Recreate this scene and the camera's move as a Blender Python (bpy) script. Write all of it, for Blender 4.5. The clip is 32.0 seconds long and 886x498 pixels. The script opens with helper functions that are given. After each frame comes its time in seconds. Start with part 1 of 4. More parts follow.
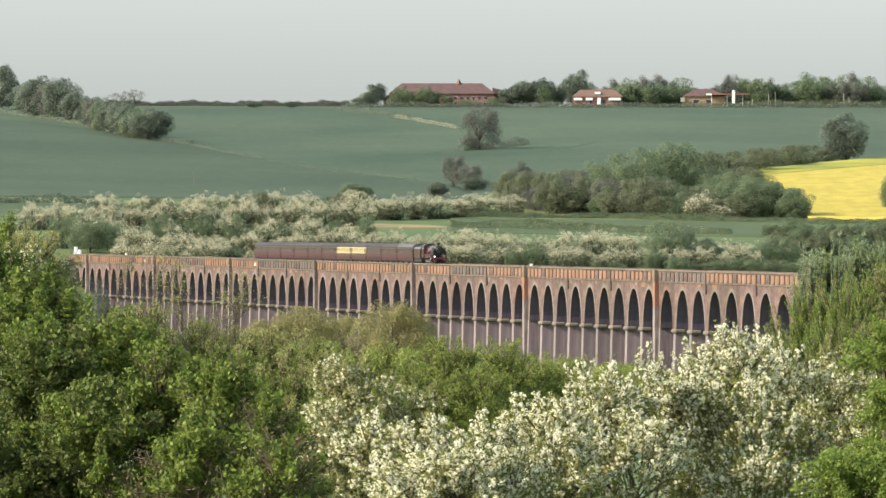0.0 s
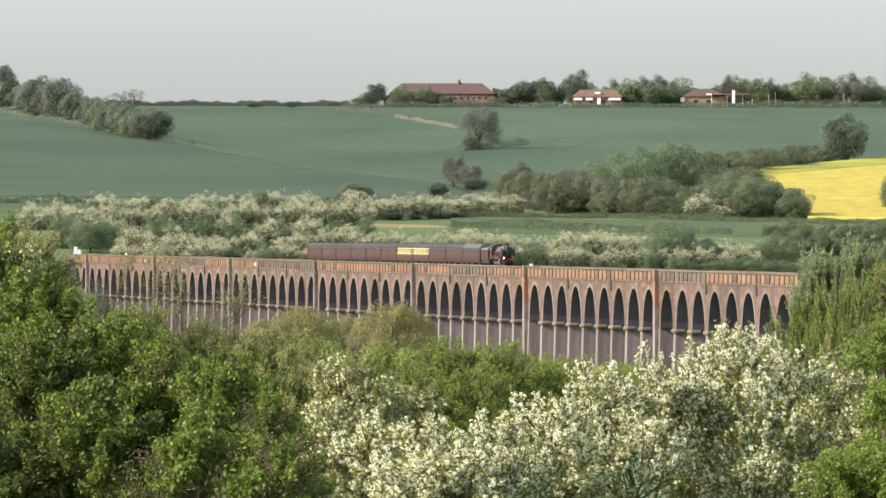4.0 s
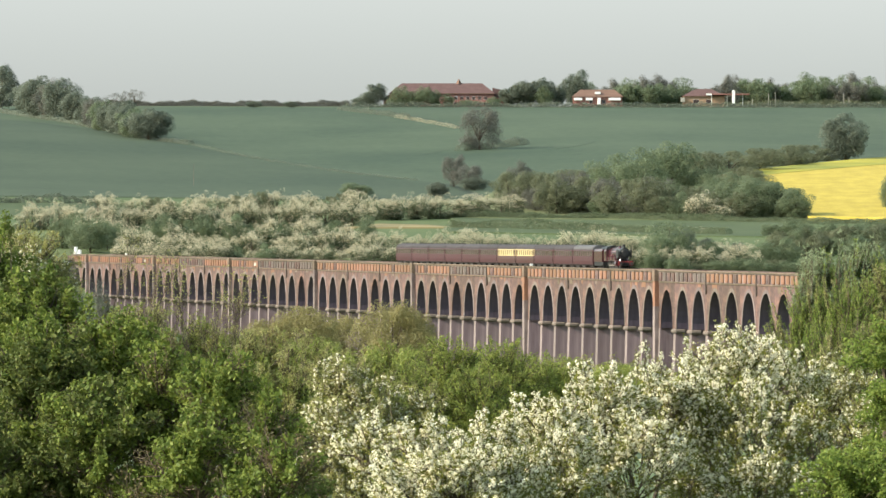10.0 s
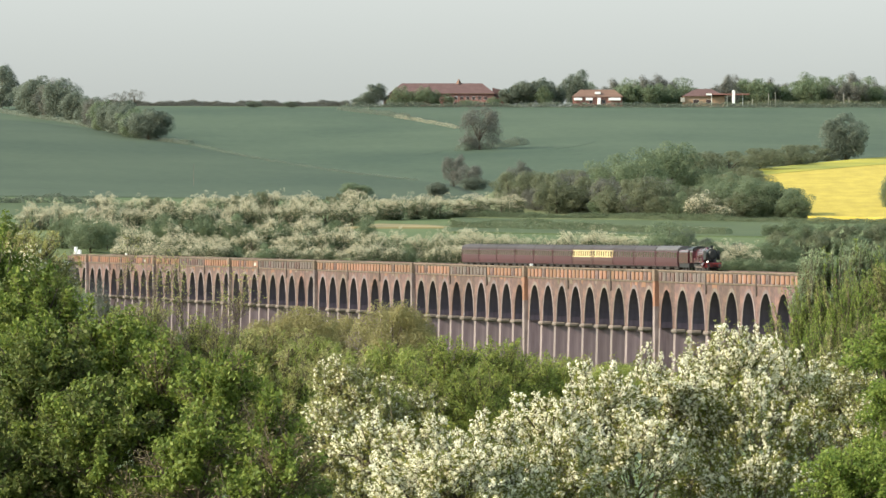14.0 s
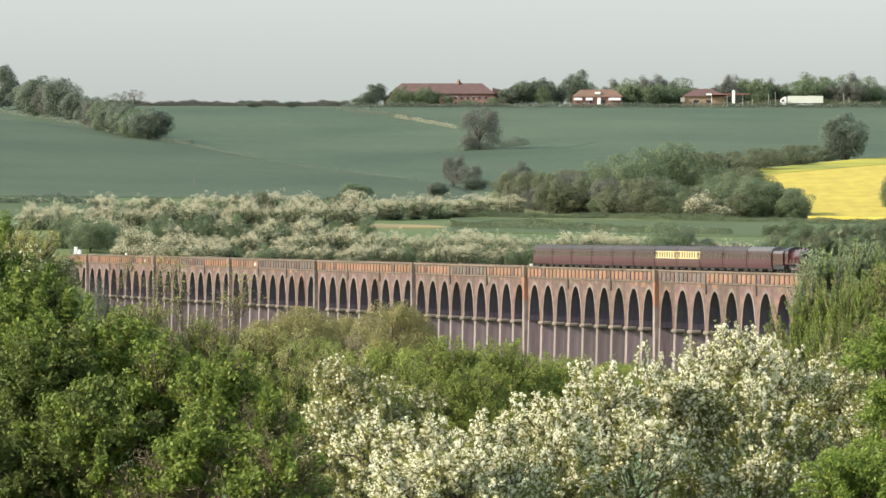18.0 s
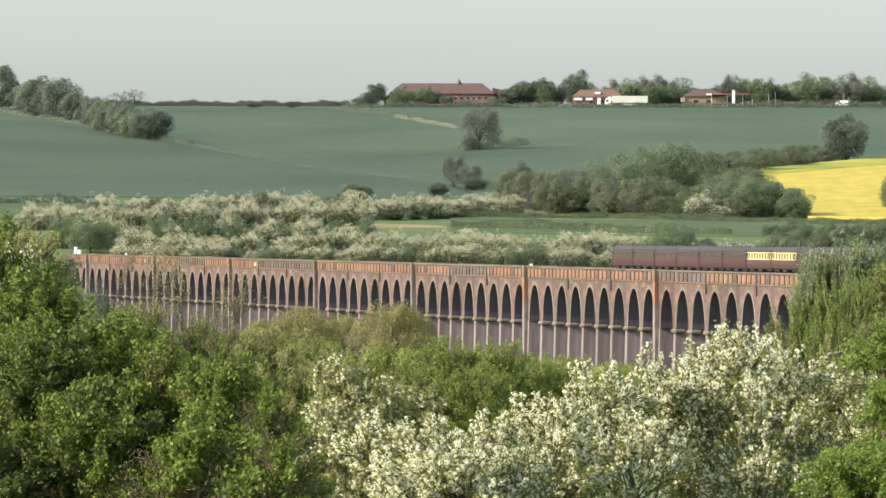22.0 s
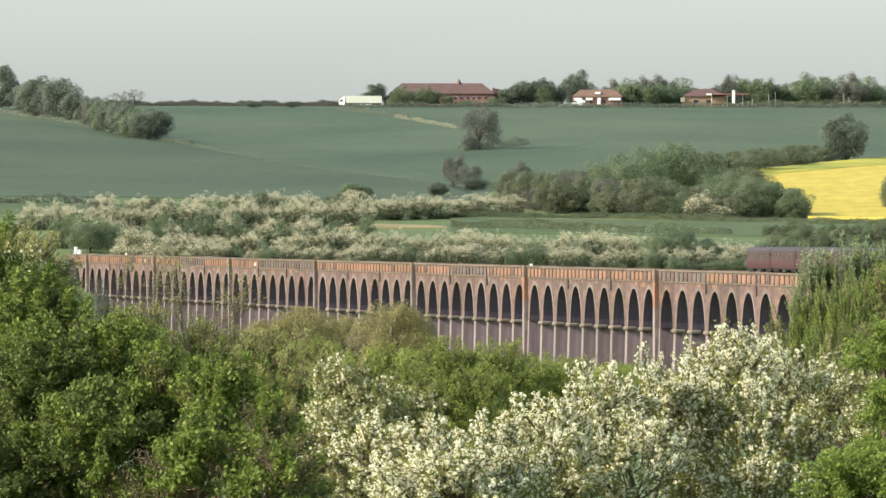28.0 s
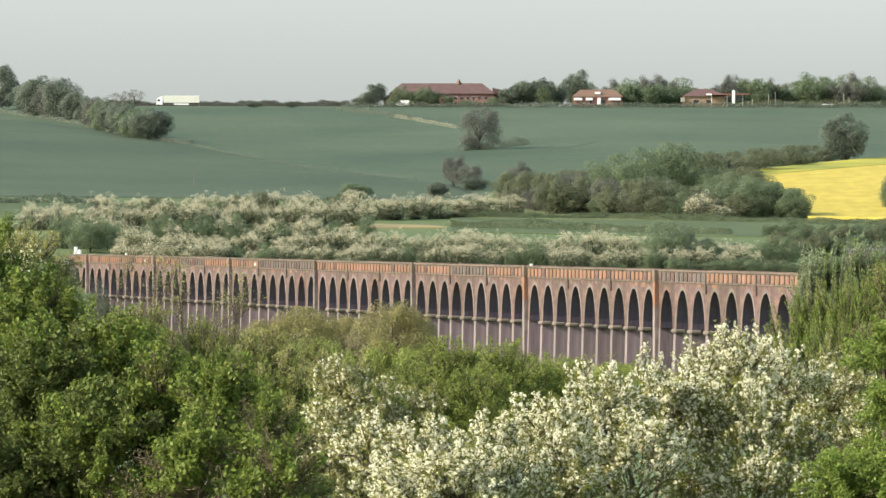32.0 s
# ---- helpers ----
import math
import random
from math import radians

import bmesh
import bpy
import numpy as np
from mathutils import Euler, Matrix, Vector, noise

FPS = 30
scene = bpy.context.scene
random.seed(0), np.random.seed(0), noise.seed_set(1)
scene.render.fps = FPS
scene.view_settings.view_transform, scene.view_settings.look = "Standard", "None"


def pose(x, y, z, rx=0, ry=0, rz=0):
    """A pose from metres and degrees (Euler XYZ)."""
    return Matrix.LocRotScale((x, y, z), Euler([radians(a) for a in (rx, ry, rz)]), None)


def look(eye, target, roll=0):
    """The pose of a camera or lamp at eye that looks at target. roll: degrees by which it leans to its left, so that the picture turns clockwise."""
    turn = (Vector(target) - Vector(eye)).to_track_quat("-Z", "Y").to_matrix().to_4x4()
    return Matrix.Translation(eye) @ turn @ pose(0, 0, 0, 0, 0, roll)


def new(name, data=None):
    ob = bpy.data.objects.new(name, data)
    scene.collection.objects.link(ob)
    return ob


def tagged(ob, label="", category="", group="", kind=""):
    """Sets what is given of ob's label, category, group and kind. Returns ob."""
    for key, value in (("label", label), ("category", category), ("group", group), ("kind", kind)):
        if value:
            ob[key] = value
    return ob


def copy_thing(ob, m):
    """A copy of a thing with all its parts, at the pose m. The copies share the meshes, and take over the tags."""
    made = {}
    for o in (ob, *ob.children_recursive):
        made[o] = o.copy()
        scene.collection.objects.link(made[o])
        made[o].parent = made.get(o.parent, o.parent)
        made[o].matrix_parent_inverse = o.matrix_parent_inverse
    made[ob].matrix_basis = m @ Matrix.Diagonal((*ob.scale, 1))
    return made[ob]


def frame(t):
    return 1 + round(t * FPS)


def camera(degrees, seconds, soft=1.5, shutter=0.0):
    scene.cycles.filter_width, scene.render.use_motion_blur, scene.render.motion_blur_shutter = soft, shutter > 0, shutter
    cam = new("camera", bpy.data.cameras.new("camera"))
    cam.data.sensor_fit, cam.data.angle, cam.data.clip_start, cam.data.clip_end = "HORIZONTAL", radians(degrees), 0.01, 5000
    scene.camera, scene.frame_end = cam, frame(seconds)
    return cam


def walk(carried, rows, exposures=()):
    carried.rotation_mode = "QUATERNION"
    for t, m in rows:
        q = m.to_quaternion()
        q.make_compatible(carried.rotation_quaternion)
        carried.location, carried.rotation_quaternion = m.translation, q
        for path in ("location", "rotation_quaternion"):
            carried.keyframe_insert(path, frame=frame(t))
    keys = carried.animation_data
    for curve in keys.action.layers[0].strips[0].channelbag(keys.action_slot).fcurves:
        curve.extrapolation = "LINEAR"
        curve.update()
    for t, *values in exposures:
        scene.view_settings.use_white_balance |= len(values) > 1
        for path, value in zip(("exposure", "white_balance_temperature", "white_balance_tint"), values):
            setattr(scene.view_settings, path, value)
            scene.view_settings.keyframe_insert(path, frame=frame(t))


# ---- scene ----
# camera on the valley side, held still
cam = camera(5.194, 32.0, soft=1.5)
EYE = pose(0, 0, 25.37, 89.8475, 0, 0)
walk(cam, [(0.0, EYE), (32.0, EYE)], exposures=[(0.0, 0.92), (32.0, 0.92)])

# hazy late-afternoon light: low sun from the west side of the valley
SUN_EL, SUN_AZ = radians(30), radians(-107)
world = bpy.data.worlds.new("world")
scene.world = world
world.use_nodes = True
wn = world.node_tree.nodes
sky = wn.new("ShaderNodeTexSky")
sky.sky_type, sky.sun_disc = "NISHITA", False
sky.sun_elevation, sky.sun_rotation = SUN_EL, SUN_AZ
sky.air_density, sky.dust_density, sky.ozone_density = 3.0, 1.2, 1.0
wn["Background"].inputs["Strength"].default_value = 0.1125
veil = wn.new("ShaderNodeHueSaturation")      # haze: a pale, nearly grey sky
veil.inputs["Saturation"].default_value = 0.35
world.node_tree.links.new(sky.outputs["Color"], veil.inputs["Color"])
tint = wn.new("ShaderNodeMix")
tint.data_type, tint.blend_type = "RGBA", "MULTIPLY"
tint.inputs[0].default_value, tint.inputs[7].default_value = 1.0, (0.89, 1.115, 1.31, 1)
world.node_tree.links.new(veil.outputs["Color"], tint.inputs[6])
world.node_tree.links.new(tint.outputs[2], wn["Background"].inputs["Color"])
sun = new("sun", bpy.data.lights.new("sun", "SUN"))
sun.data.energy, sun.data.angle, sun.data.color = 4.75, radians(0.53), (1.0, 0.875, 0.685)
sun_way = Vector((math.sin(SUN_AZ) * math.cos(SUN_EL), math.cos(SUN_AZ) * math.cos(SUN_EL), math.sin(SUN_EL)))
sun.matrix_world = look(sun_way * 100, (0, 0, 0))


# ---------------------------------------------------------------- materials
def surface(name, a, b, scale=1.0, rough=0.85, bump=0.2, fine=12.0, vary=0.0, source="", metal=0.0,
            spec=0.3, world_space=False, stretch=(1, 1, 1), third=None, glow=0.0):
    """Two colours mixed by a coarse and a fine noise, a little relief, and a random shade a piece."""
    m = bpy.data.materials.new(name)
    m.use_nodes = True
    n, l = m.node_tree.nodes, m.node_tree.links
    out = n["Principled BSDF"]
    if world_space:
        co = n.new("ShaderNodeNewGeometry").outputs["Position"]
    else:
        co = n.new("ShaderNodeTexCoord").outputs["Object"]
    mp = n.new("ShaderNodeMapping")
    mp.inputs["Scale"].default_value = stretch
    l.new(co, mp.inputs["Vector"])
    n1, n2 = n.new("ShaderNodeTexNoise"), n.new("ShaderNodeTexNoise")
    for t, s, d in ((n1, scale, 5.0), (n2, scale * fine, 3.0)):
        t.inputs["Scale"].default_value, t.inputs["Detail"].default_value = s, d
        l.new(mp.outputs["Vector"], t.inputs["Vector"])
    add = n.new("ShaderNodeMath")
    add.operation = "MULTIPLY_ADD"
    l.new(n2.outputs["Fac"], add.inputs[0])
    add.inputs[1].default_value = 0.45
    l.new(n1.outputs["Fac"], add.inputs[2])
    ramp = n.new("ShaderNodeValToRGB")
    ramp.color_ramp.elements[0].position, ramp.color_ramp.elements[1].position = 0.5, 0.95
    ramp.color_ramp.elements[0].color, ramp.color_ramp.elements[1].color = (*a, 1), (*b, 1)
    if third:
        e = ramp.color_ramp.elements.new(0.75)
        e.color = (*third, 1)
    l.new(add.outputs[0], ramp.inputs["Fac"])
    col = ramp.outputs["Color"]
    if vary:
        hsv = n.new("ShaderNodeHueSaturation")
        if source == "island":
            rnd = n.new("ShaderNodeNewGeometry").outputs["Random Per Island"]
        else:
            rnd = n.new("ShaderNodeObjectInfo").outputs["Random"]
        rng = n.new("ShaderNodeMapRange")
        rng.inputs["To Min"].default_value, rng.inputs["To Max"].default_value = 1 - vary, 1 + vary
        l.new(rnd, rng.inputs["Value"])
        l.new(rng.outputs["Result"], hsv.inputs["Value"])
        hue = n.new("ShaderNodeMapRange")
        hue.inputs["To Min"].default_value, hue.inputs["To Max"].default_value = 0.5 + vary * 0.05, 0.5 - vary * 0.05
        l.new(rnd, hue.inputs["Value"])
        l.new(hue.outputs["Result"], hsv.inputs["Hue"])
        l.new(col, hsv.inputs["Color"])
        col = hsv.outputs["Color"]
    l.new(col, out.inputs["Base Color"])
    out.inputs["Roughness"].default_value, out.inputs["Metallic"].default_value = rough, metal
    out.inputs["Specular IOR Level"].default_value = spec
    if bump:
        bp = n.new("ShaderNodeBump")
        bp.inputs["Strength"].default_value, bp.inputs["Distance"].default_value = bump, 0.05
        l.new(add.outputs[0], bp.inputs["Height"])
        l.new(bp.outputs["Normal"], out.inputs["Normal"])
    if glow:
        out.inputs["Emission Color"].default_value, out.inputs["Emission Strength"].default_value = (*b, 1), glow
    return m


def leafy(name, a, b, vary=0.09, through_light=0.45, rough=0.6):
    """Thin leaf: part of the light comes through it; shade differs from leaf to leaf."""
    m = surface(name, a, b, 0.7, rough, 0.0, 6.0, vary, "island", spec=0.25)
    n, l = m.node_tree.nodes, m.node_tree.links
    bs, mo = n["Principled BSDF"], n["Material Output"]
    tr, mix = n.new("ShaderNodeBsdfTranslucent"), n.new("ShaderNodeMixShader")
    mix.inputs["Fac"].default_value = through_light
    src = bs.inputs["Base Color"].links[0].from_socket
    l.new(src, tr.inputs["Color"])
    l.new(bs.outputs[0], mix.inputs[1])
    l.new(tr.outputs[0], mix.inputs[2])
    l.new(mix.outputs[0], mo.inputs["Surface"])
    return m


M = {}
M["grass"] = surface("meadow grass", (0.05, 0.085, 0.028), (0.095, 0.12, 0.045), 0.02, 0.9, 0.0, 14, world_space=True)
M["pasture"] = surface("bright pasture", (0.038, 0.060, 0.023), (0.066, 0.088, 0.036), 0.03, 0.9, 0.0, 10, world_space=True)
M["wheat"] = surface("young wheat", (0.022, 0.041, 0.023), (0.051, 0.072, 0.041), 0.010, 0.9, 0.0, 30, world_space=True, stretch=(1.0, 0.8, 1))
M["wheat_b"] = surface("young barley", (0.026, 0.048, 0.027), (0.062, 0.087, 0.049), 0.010, 0.9, 0.0, 30, world_space=True, stretch=(1.0, 0.7, 1))
M["stubble"] = surface("dry stubble", (0.20, 0.16, 0.075), (0.27, 0.22, 0.11), 0.05, 0.9, 0.0, 10, world_space=True)
M["rape"] = surface("rapeseed in flower", (0.315, 0.245, 0.036), (0.445, 0.345, 0.056), 0.22, 0.9, 0.0, 8, world_space=True, stretch=(0.9, 0.3, 1))
M["margin"] = surface("thin rapeseed", (0.16, 0.18, 0.03), (0.38, 0.33, 0.04), 0.03, 0.9, 0.0, 18, world_space=True)
M["rough"] = surface("rough tussocky grass", (0.075, 0.090, 0.036), (0.125, 0.140, 0.062), 0.08, 0.9, 0.0, 12, world_space=True, stretch=(2, 0.5, 1))
M["soil"] = surface("trodden crop and soil", (0.027, 0.048, 0.028), (0.048, 0.072, 0.042), 0.2, 0.9, 0.0, 8)
M["asphalt"] = surface("asphalt", (0.045, 0.045, 0.05), (0.07, 0.07, 0.07), 0.5, 0.9, 0.1, 10)
M["brick"] = surface("weathered brick", (0.058, 0.041, 0.041), (0.218, 0.124, 0.094), 0.55, 0.9, 0.25, 5, 0.2, "object", third=(0.112, 0.073, 0.063), stretch=(0.35, 1, 0.7))
M["brick_pale"] = surface("pale lime-washed brick", (0.112, 0.088, 0.088), (0.265, 0.22, 0.206), 0.25, 0.9, 0.25, 8, 0.15, "object", stretch=(1, 1, 0.4))
# vault brick: the dark bluish shade under the arches is in this colour
M["brick_vault"] = surface("shade-toned purple brick", (0.062, 0.047, 0.068), (0.128, 0.098, 0.13), 0.2, 0.9, 0.25, 9, 0.12, "object", stretch=(1, 1, 0.25))
# pier sides: streaks, plus the purple tone of their shade put in
M["brick_side"] = surface("streaked purple-grey brick", (0.15, 0.106, 0.118), (0.3, 0.222, 0.234), 0.3, 0.9, 0.25, 9, 0.12, "object", stretch=(1, 1, 0.12))
M["brick_new"] = surface("repaired orange brick", (0.15, 0.08, 0.052), (0.255, 0.14, 0.09), 0.6, 0.9, 0.2, 7, 0.15, "object")
M["brick_blue"] = surface("engineering brick", (0.075, 0.062, 0.056), (0.135, 0.108, 0.092), 0.3, 0.75, 0.2, 8, 0.2, "object")
M["stone"] = surface("weathered stone", (0.105, 0.085, 0.072), (0.20, 0.165, 0.14), 0.5, 0.9, 0.3, 8, 0.15, "object")
M["cornice"] = surface("brick cornice", (0.092, 0.07, 0.052), (0.165, 0.125, 0.09), 0.4, 0.9, 0.3, 8, 0.2, "object")
M["iron"] = surface("dark iron", (0.03, 0.03, 0.035), (0.07, 0.065, 0.06), 2, 0.6, 0.1, 6, metal=0.3)
M["ballast"] = surface("ballast", (0.16, 0.14, 0.12), (0.30, 0.27, 0.23), 1.5, 0.95, 0.5, 8)
M["rail"] = surface("rail steel", (0.20, 0.13, 0.09), (0.35, 0.30, 0.26), 1, 0.45, 0.0, 8, metal=0.7)
M["maroon"] = surface("maroon coach paint", (0.046, 0.015, 0.018), (0.064, 0.022, 0.024), 0.4, 0.45, 0.0, 8, 0.08, "object", spec=0.35)
M["cream"] = surface("cream coach paint", (0.46, 0.36, 0.17), (0.52, 0.42, 0.21), 0.4, 0.4, 0.0, 8, spec=0.5)
M["brown"] = surface("chocolate coach paint", (0.052, 0.02, 0.019), (0.07, 0.028, 0.025), 0.4, 0.4, 0.0, 8, spec=0.5)
M["roof_grey"] = surface("coach roof", (0.034, 0.028, 0.031), (0.05, 0.042, 0.044), 0.3, 0.7, 0.0, 6, 0.15, "object")
M["roof_pale"] = surface("pale coach roof", (0.070, 0.066, 0.068), (0.100, 0.095, 0.098), 0.3, 0.6, 0.0, 6)
M["underframe"] = surface("underframe black", (0.015, 0.014, 0.013), (0.04, 0.035, 0.03), 1, 0.7, 0.1, 6)
M["boiler"] = surface("crimson engine paint", (0.046, 0.011, 0.016), (0.064, 0.016, 0.021), 0.6, 0.22, 0.0, 6, spec=0.6)
M["black"] = surface("sooty black", (0.012, 0.012, 0.013), (0.03, 0.03, 0.03), 1, 0.45, 0.05, 6)
M["red"] = surface("buffer beam red", (0.16, 0.018, 0.018), (0.21, 0.026, 0.024), 1, 0.4, 0.0, 6)
M["lamp"] = surface("lit headlamp", (1, 0.95, 0.85), (1, 0.95, 0.85), 1, 0.3, 0.0, glow=1.5)
M["white"] = surface("white paint", (0.80, 0.80, 0.79), (0.87, 0.87, 0.85), 0.6, 0.5, 0.0, 8)
M["board"] = surface("dirty white board", (0.30, 0.28, 0.24), (0.40, 0.38, 0.33), 0.8, 0.6, 0.0, 8)
M["lorry_white"] = surface("white lorry box", (0.62, 0.61, 0.53), (0.68, 0.67, 0.58), 0.3, 0.4, 0.0, 8)
M["tyre"] = surface("rubber", (0.02, 0.02, 0.02), (0.035, 0.035, 0.035), 2, 0.85, 0.1)
M["tile"] = surface("red clay roof tile", (0.088, 0.050, 0.048), (0.124, 0.075, 0.071), 0.5, 0.85, 0.2, 8, stretch=(1, 1, 3))
M["tile_brown"] = surface("brown roof tile", (0.13, 0.078, 0.058), (0.18, 0.11, 0.085), 0.5, 0.85, 0.2, 8, stretch=(1, 1, 3))
M["wall_red"] = surface("red house brick", (0.23, 0.105, 0.09), (0.3, 0.145, 0.122), 0.8, 0.9, 0.2, 8)
M["wall_buff"] = surface("buff brick", (0.32, 0.2, 0.135), (0.4, 0.27, 0.18), 0.8, 0.9, 0.2, 8)
M["trunk"] = surface("bark", (0.055, 0.042, 0.03), (0.12, 0.095, 0.07), 1.5, 0.95, 0.4, 7)
M["twig"] = surface("grey twig", (0.065, 0.048, 0.033), (0.15, 0.118, 0.085), 2, 0.9, 0.2, 6)
# far crowns: haze is put into these paler, bluer greens and stronger translucence
M["leaf_dark"] = leafy("haze-lifted dark foliage", (0.145, 0.172, 0.134), (0.202, 0.23, 0.174), 0.09, 0.66)
M["leaf_green"] = leafy("haze-lifted fresh foliage", (0.156, 0.2, 0.118), (0.21, 0.252, 0.152), 0.09, 0.66)
M["leaf_lime"] = leafy("spring foliage", (0.12, 0.166, 0.034), (0.248, 0.302, 0.064), 0.32, 0.45)
# darker copy of the spring leaf, for bush parts lying in shade
M["leaf_shaded"] = leafy("shade-darkened green foliage", (0.084, 0.112, 0.03), (0.176, 0.206, 0.055), 0.32, 0.4)
M["leaf_bright"] = leafy("bright yellow-green foliage", (0.17, 0.238, 0.048), (0.295, 0.362, 0.09), 0.4, 0.5)
# brown of twigs and scrub; in near bushes also painted shade between leaves
M["leaf_twig_shade"] = leafy("brown twig-and-shade foliage", (0.120, 0.105, 0.048), (0.205, 0.175, 0.085), 0.5, 0.4)
M["leaf_mid"] = leafy("bush foliage", (0.2, 0.245, 0.056), (0.3, 0.34, 0.096), 0.4, 0.5)
# paled for distance, the haze painted into the olive
M["leaf_olive"] = leafy("haze-lifted budding olive foliage", (0.165, 0.184, 0.114), (0.218, 0.234, 0.146), 0.09, 0.66)
M["leaf_sallow"] = leafy("yellow-olive willow foliage", (0.235, 0.215, 0.090), (0.310, 0.280, 0.130), 0.1, 0.5)
M["leaf_scrub"] = leafy("thin scrub foliage", (0.3, 0.3, 0.112), (0.4, 0.395, 0.165), 0.35, 0.5)
# grey twigs, lightened further by haze put into the colour
M["leaf_grey"] = leafy("haze-lifted grey twiggy crown", (0.152, 0.154, 0.132), (0.206, 0.206, 0.174), 0.09, 0.66)
M["leaf_willow"] = leafy("silver willow foliage", (0.245, 0.295, 0.165), (0.325, 0.375, 0.225), 0.3, 0.5)
M["leaf_thorn"] = leafy("hawthorn foliage", (0.182, 0.196, 0.042), (0.292, 0.302, 0.078), 0.45, 0.5)
# far copy of the hawthorn leaf, greyed with painted haze
M["leaf_thorn_far"] = leafy("haze-toned distant hawthorn foliage", (0.105, 0.128, 0.076), (0.15, 0.172, 0.104), 0.09, 0.66)
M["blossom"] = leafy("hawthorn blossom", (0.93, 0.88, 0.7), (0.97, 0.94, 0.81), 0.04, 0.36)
# far copy of the blossom, dimmed by haze in its colour
M["blossom_far"] = leafy("haze-dulled distant hawthorn blossom", (0.5, 0.46, 0.32), (0.64, 0.59, 0.44), 0.12, 0.45)
M["glass"] = surface("dark window glass", (0.040, 0.026, 0.025), (0.06, 0.042, 0.04), 0.5, 0.15, 0.0, 4, spec=0.6)
M["window_cream"] = surface("curtained window", (0.16, 0.11, 0.06), (0.26, 0.19, 0.10), 0.5, 0.15, 0.0, 4, spec=0.5)


# ---------------------------------------------------------------- mesh helpers
def mesh_of(name, bm, material):
    me = bpy.data.meshes.new(name)
    bm.to_mesh(me)
    bm.free()
    me.materials.append(material)
    return me


def part(name, bm, material, parent, label="", at=None):
    """Links a bmesh (or a finished mesh) as one mesh object under a thing or a part."""
    me = mesh_of(name, bm, material) if isinstance(bm, bmesh.types.BMesh) else bm
    ob = new(name, me)
    ob.parent = parent
    if at is not None:
        ob.matrix_basis = at
    return tagged(ob, label)


def thing(name, label, category, m=None, group="", kind=""):
    ob = new(name)
    ob.empty_display_size = 0.5
    if m is not None:
        ob.matrix_basis = m
    return tagged(ob, label, category, group, kind)


def box(x0, x1, y0, y1, z0, z1, bevel=0.0, bm=None):
    bm = bm or bmesh.new()
    r = bmesh.ops.create_cube(bm, size=1.0, matrix=Matrix.Translation(((x0 + x1) / 2, (y0 + y1) / 2, (z0 + z1) / 2)) @ Matrix.Diagonal((x1 - x0, y1 - y0, z1 - z0, 1)))
    if bevel:
        es = list({e for v in r["verts"] for e in v.link_edges})
        bmesh.ops.bevel(bm, geom=es, offset=bevel, segments=1, affect="EDGES")
    return bm


def cyl(r0, r1, a, b, sides=12, bm=None):
    """A cone or cylinder from point a to point b."""
    bm = bm or bmesh.new()
    a, b = Vector(a), Vector(b)
    q = (b - a).to_track_quat("Z", "Y").to_matrix().to_4x4()
    bmesh.ops.create_cone(bm, cap_ends=True, segments=sides, radius1=r0, radius2=r1, depth=(b - a).length,
                          matrix=Matrix.Translation((a + b) / 2) @ q)
    return bm


def prism(profile, y0, y1, bm=None):
    """An outline in x, z, drawn out along y."""
    bm = bm or bmesh.new()
    f = [bm.verts.new((x, y0, z)) for x, z in profile]
    b = [bm.verts.new((x, y1, z)) for x, z in profile]
    k = len(profile)
    for i in range(k):
        bm.faces.new((f[i], f[(i + 1) % k], b[(i + 1) % k], b[i]))
    bm.faces.new(f[::-1])
    bm.faces.new(b)
    bmesh.ops.recalc_face_normals(bm, faces=bm.faces)
    return bm


def cards(name, quads, material):
    """One mesh from an array of loose four-cornered leaves (n, 4, 3)."""
    quads = np.asarray(quads, dtype=np.float32)
    k = len(quads)
    me = bpy.data.meshes.new(name)
    me.vertices.add(k * 4)
    me.vertices.foreach_set("co", quads.reshape(-1))
    me.loops.add(k * 4)
    me.loops.foreach_set("vertex_index", np.arange(k * 4, dtype=np.int32))
    me.polygons.add(k)
    me.polygons.foreach_set("loop_start", np.arange(0, k * 4, 4, dtype=np.int32))
    me.polygons.foreach_set("loop_total", np.full(k, 4, dtype=np.int32))
    me.update(calc_edges=True)
    me.materials.append(material)
    return me


def unit(v):
    return v / np.maximum(np.linalg.norm(v, axis=-1, keepdims=True), 1e-6)


def leaves(rng, pos, normal, size, long=1.5, loose=0.8):
    """Pointed folded leaves at pos, facing about normal; size (n,) half-lengths."""
    k = len(pos)
    nrm = unit(normal + loose * rng.normal(size=(k, 3)))
    u = unit(np.cross(nrm, rng.normal(size=(k, 3))))
    v = np.cross(nrm, u)
    s = size[:, None]
    fold = nrm * s * 0.18
    return np.stack([pos - u * s * long * 0.5, pos - v * s * 0.5 + fold, pos + u * s * long * 0.5, pos + v * s * 0.5 + fold], axis=1)


def tube(bm, pts, radii, sides=6):
    rings = []
    for i, p in enumerate(pts):
        d = Vector(pts[min(i + 1, len(pts) - 1)]) - Vector(pts[max(i - 1, 0)])
        q = d.to_track_quat("Z", "Y")
        rings.append([bm.verts.new(Vector(p) + q @ Vector((radii[i] * math.cos(2 * math.pi * j / sides), radii[i] * math.sin(2 * math.pi * j / sides), 0))) for j in range(sides)])
    for a, b in zip(rings, rings[1:]):
        for j in range(sides):
            bm.faces.new((a[j], a[(j + 1) % sides], b[(j + 1) % sides], b[j]))
    bm.faces.new(rings[-1])
    return bm


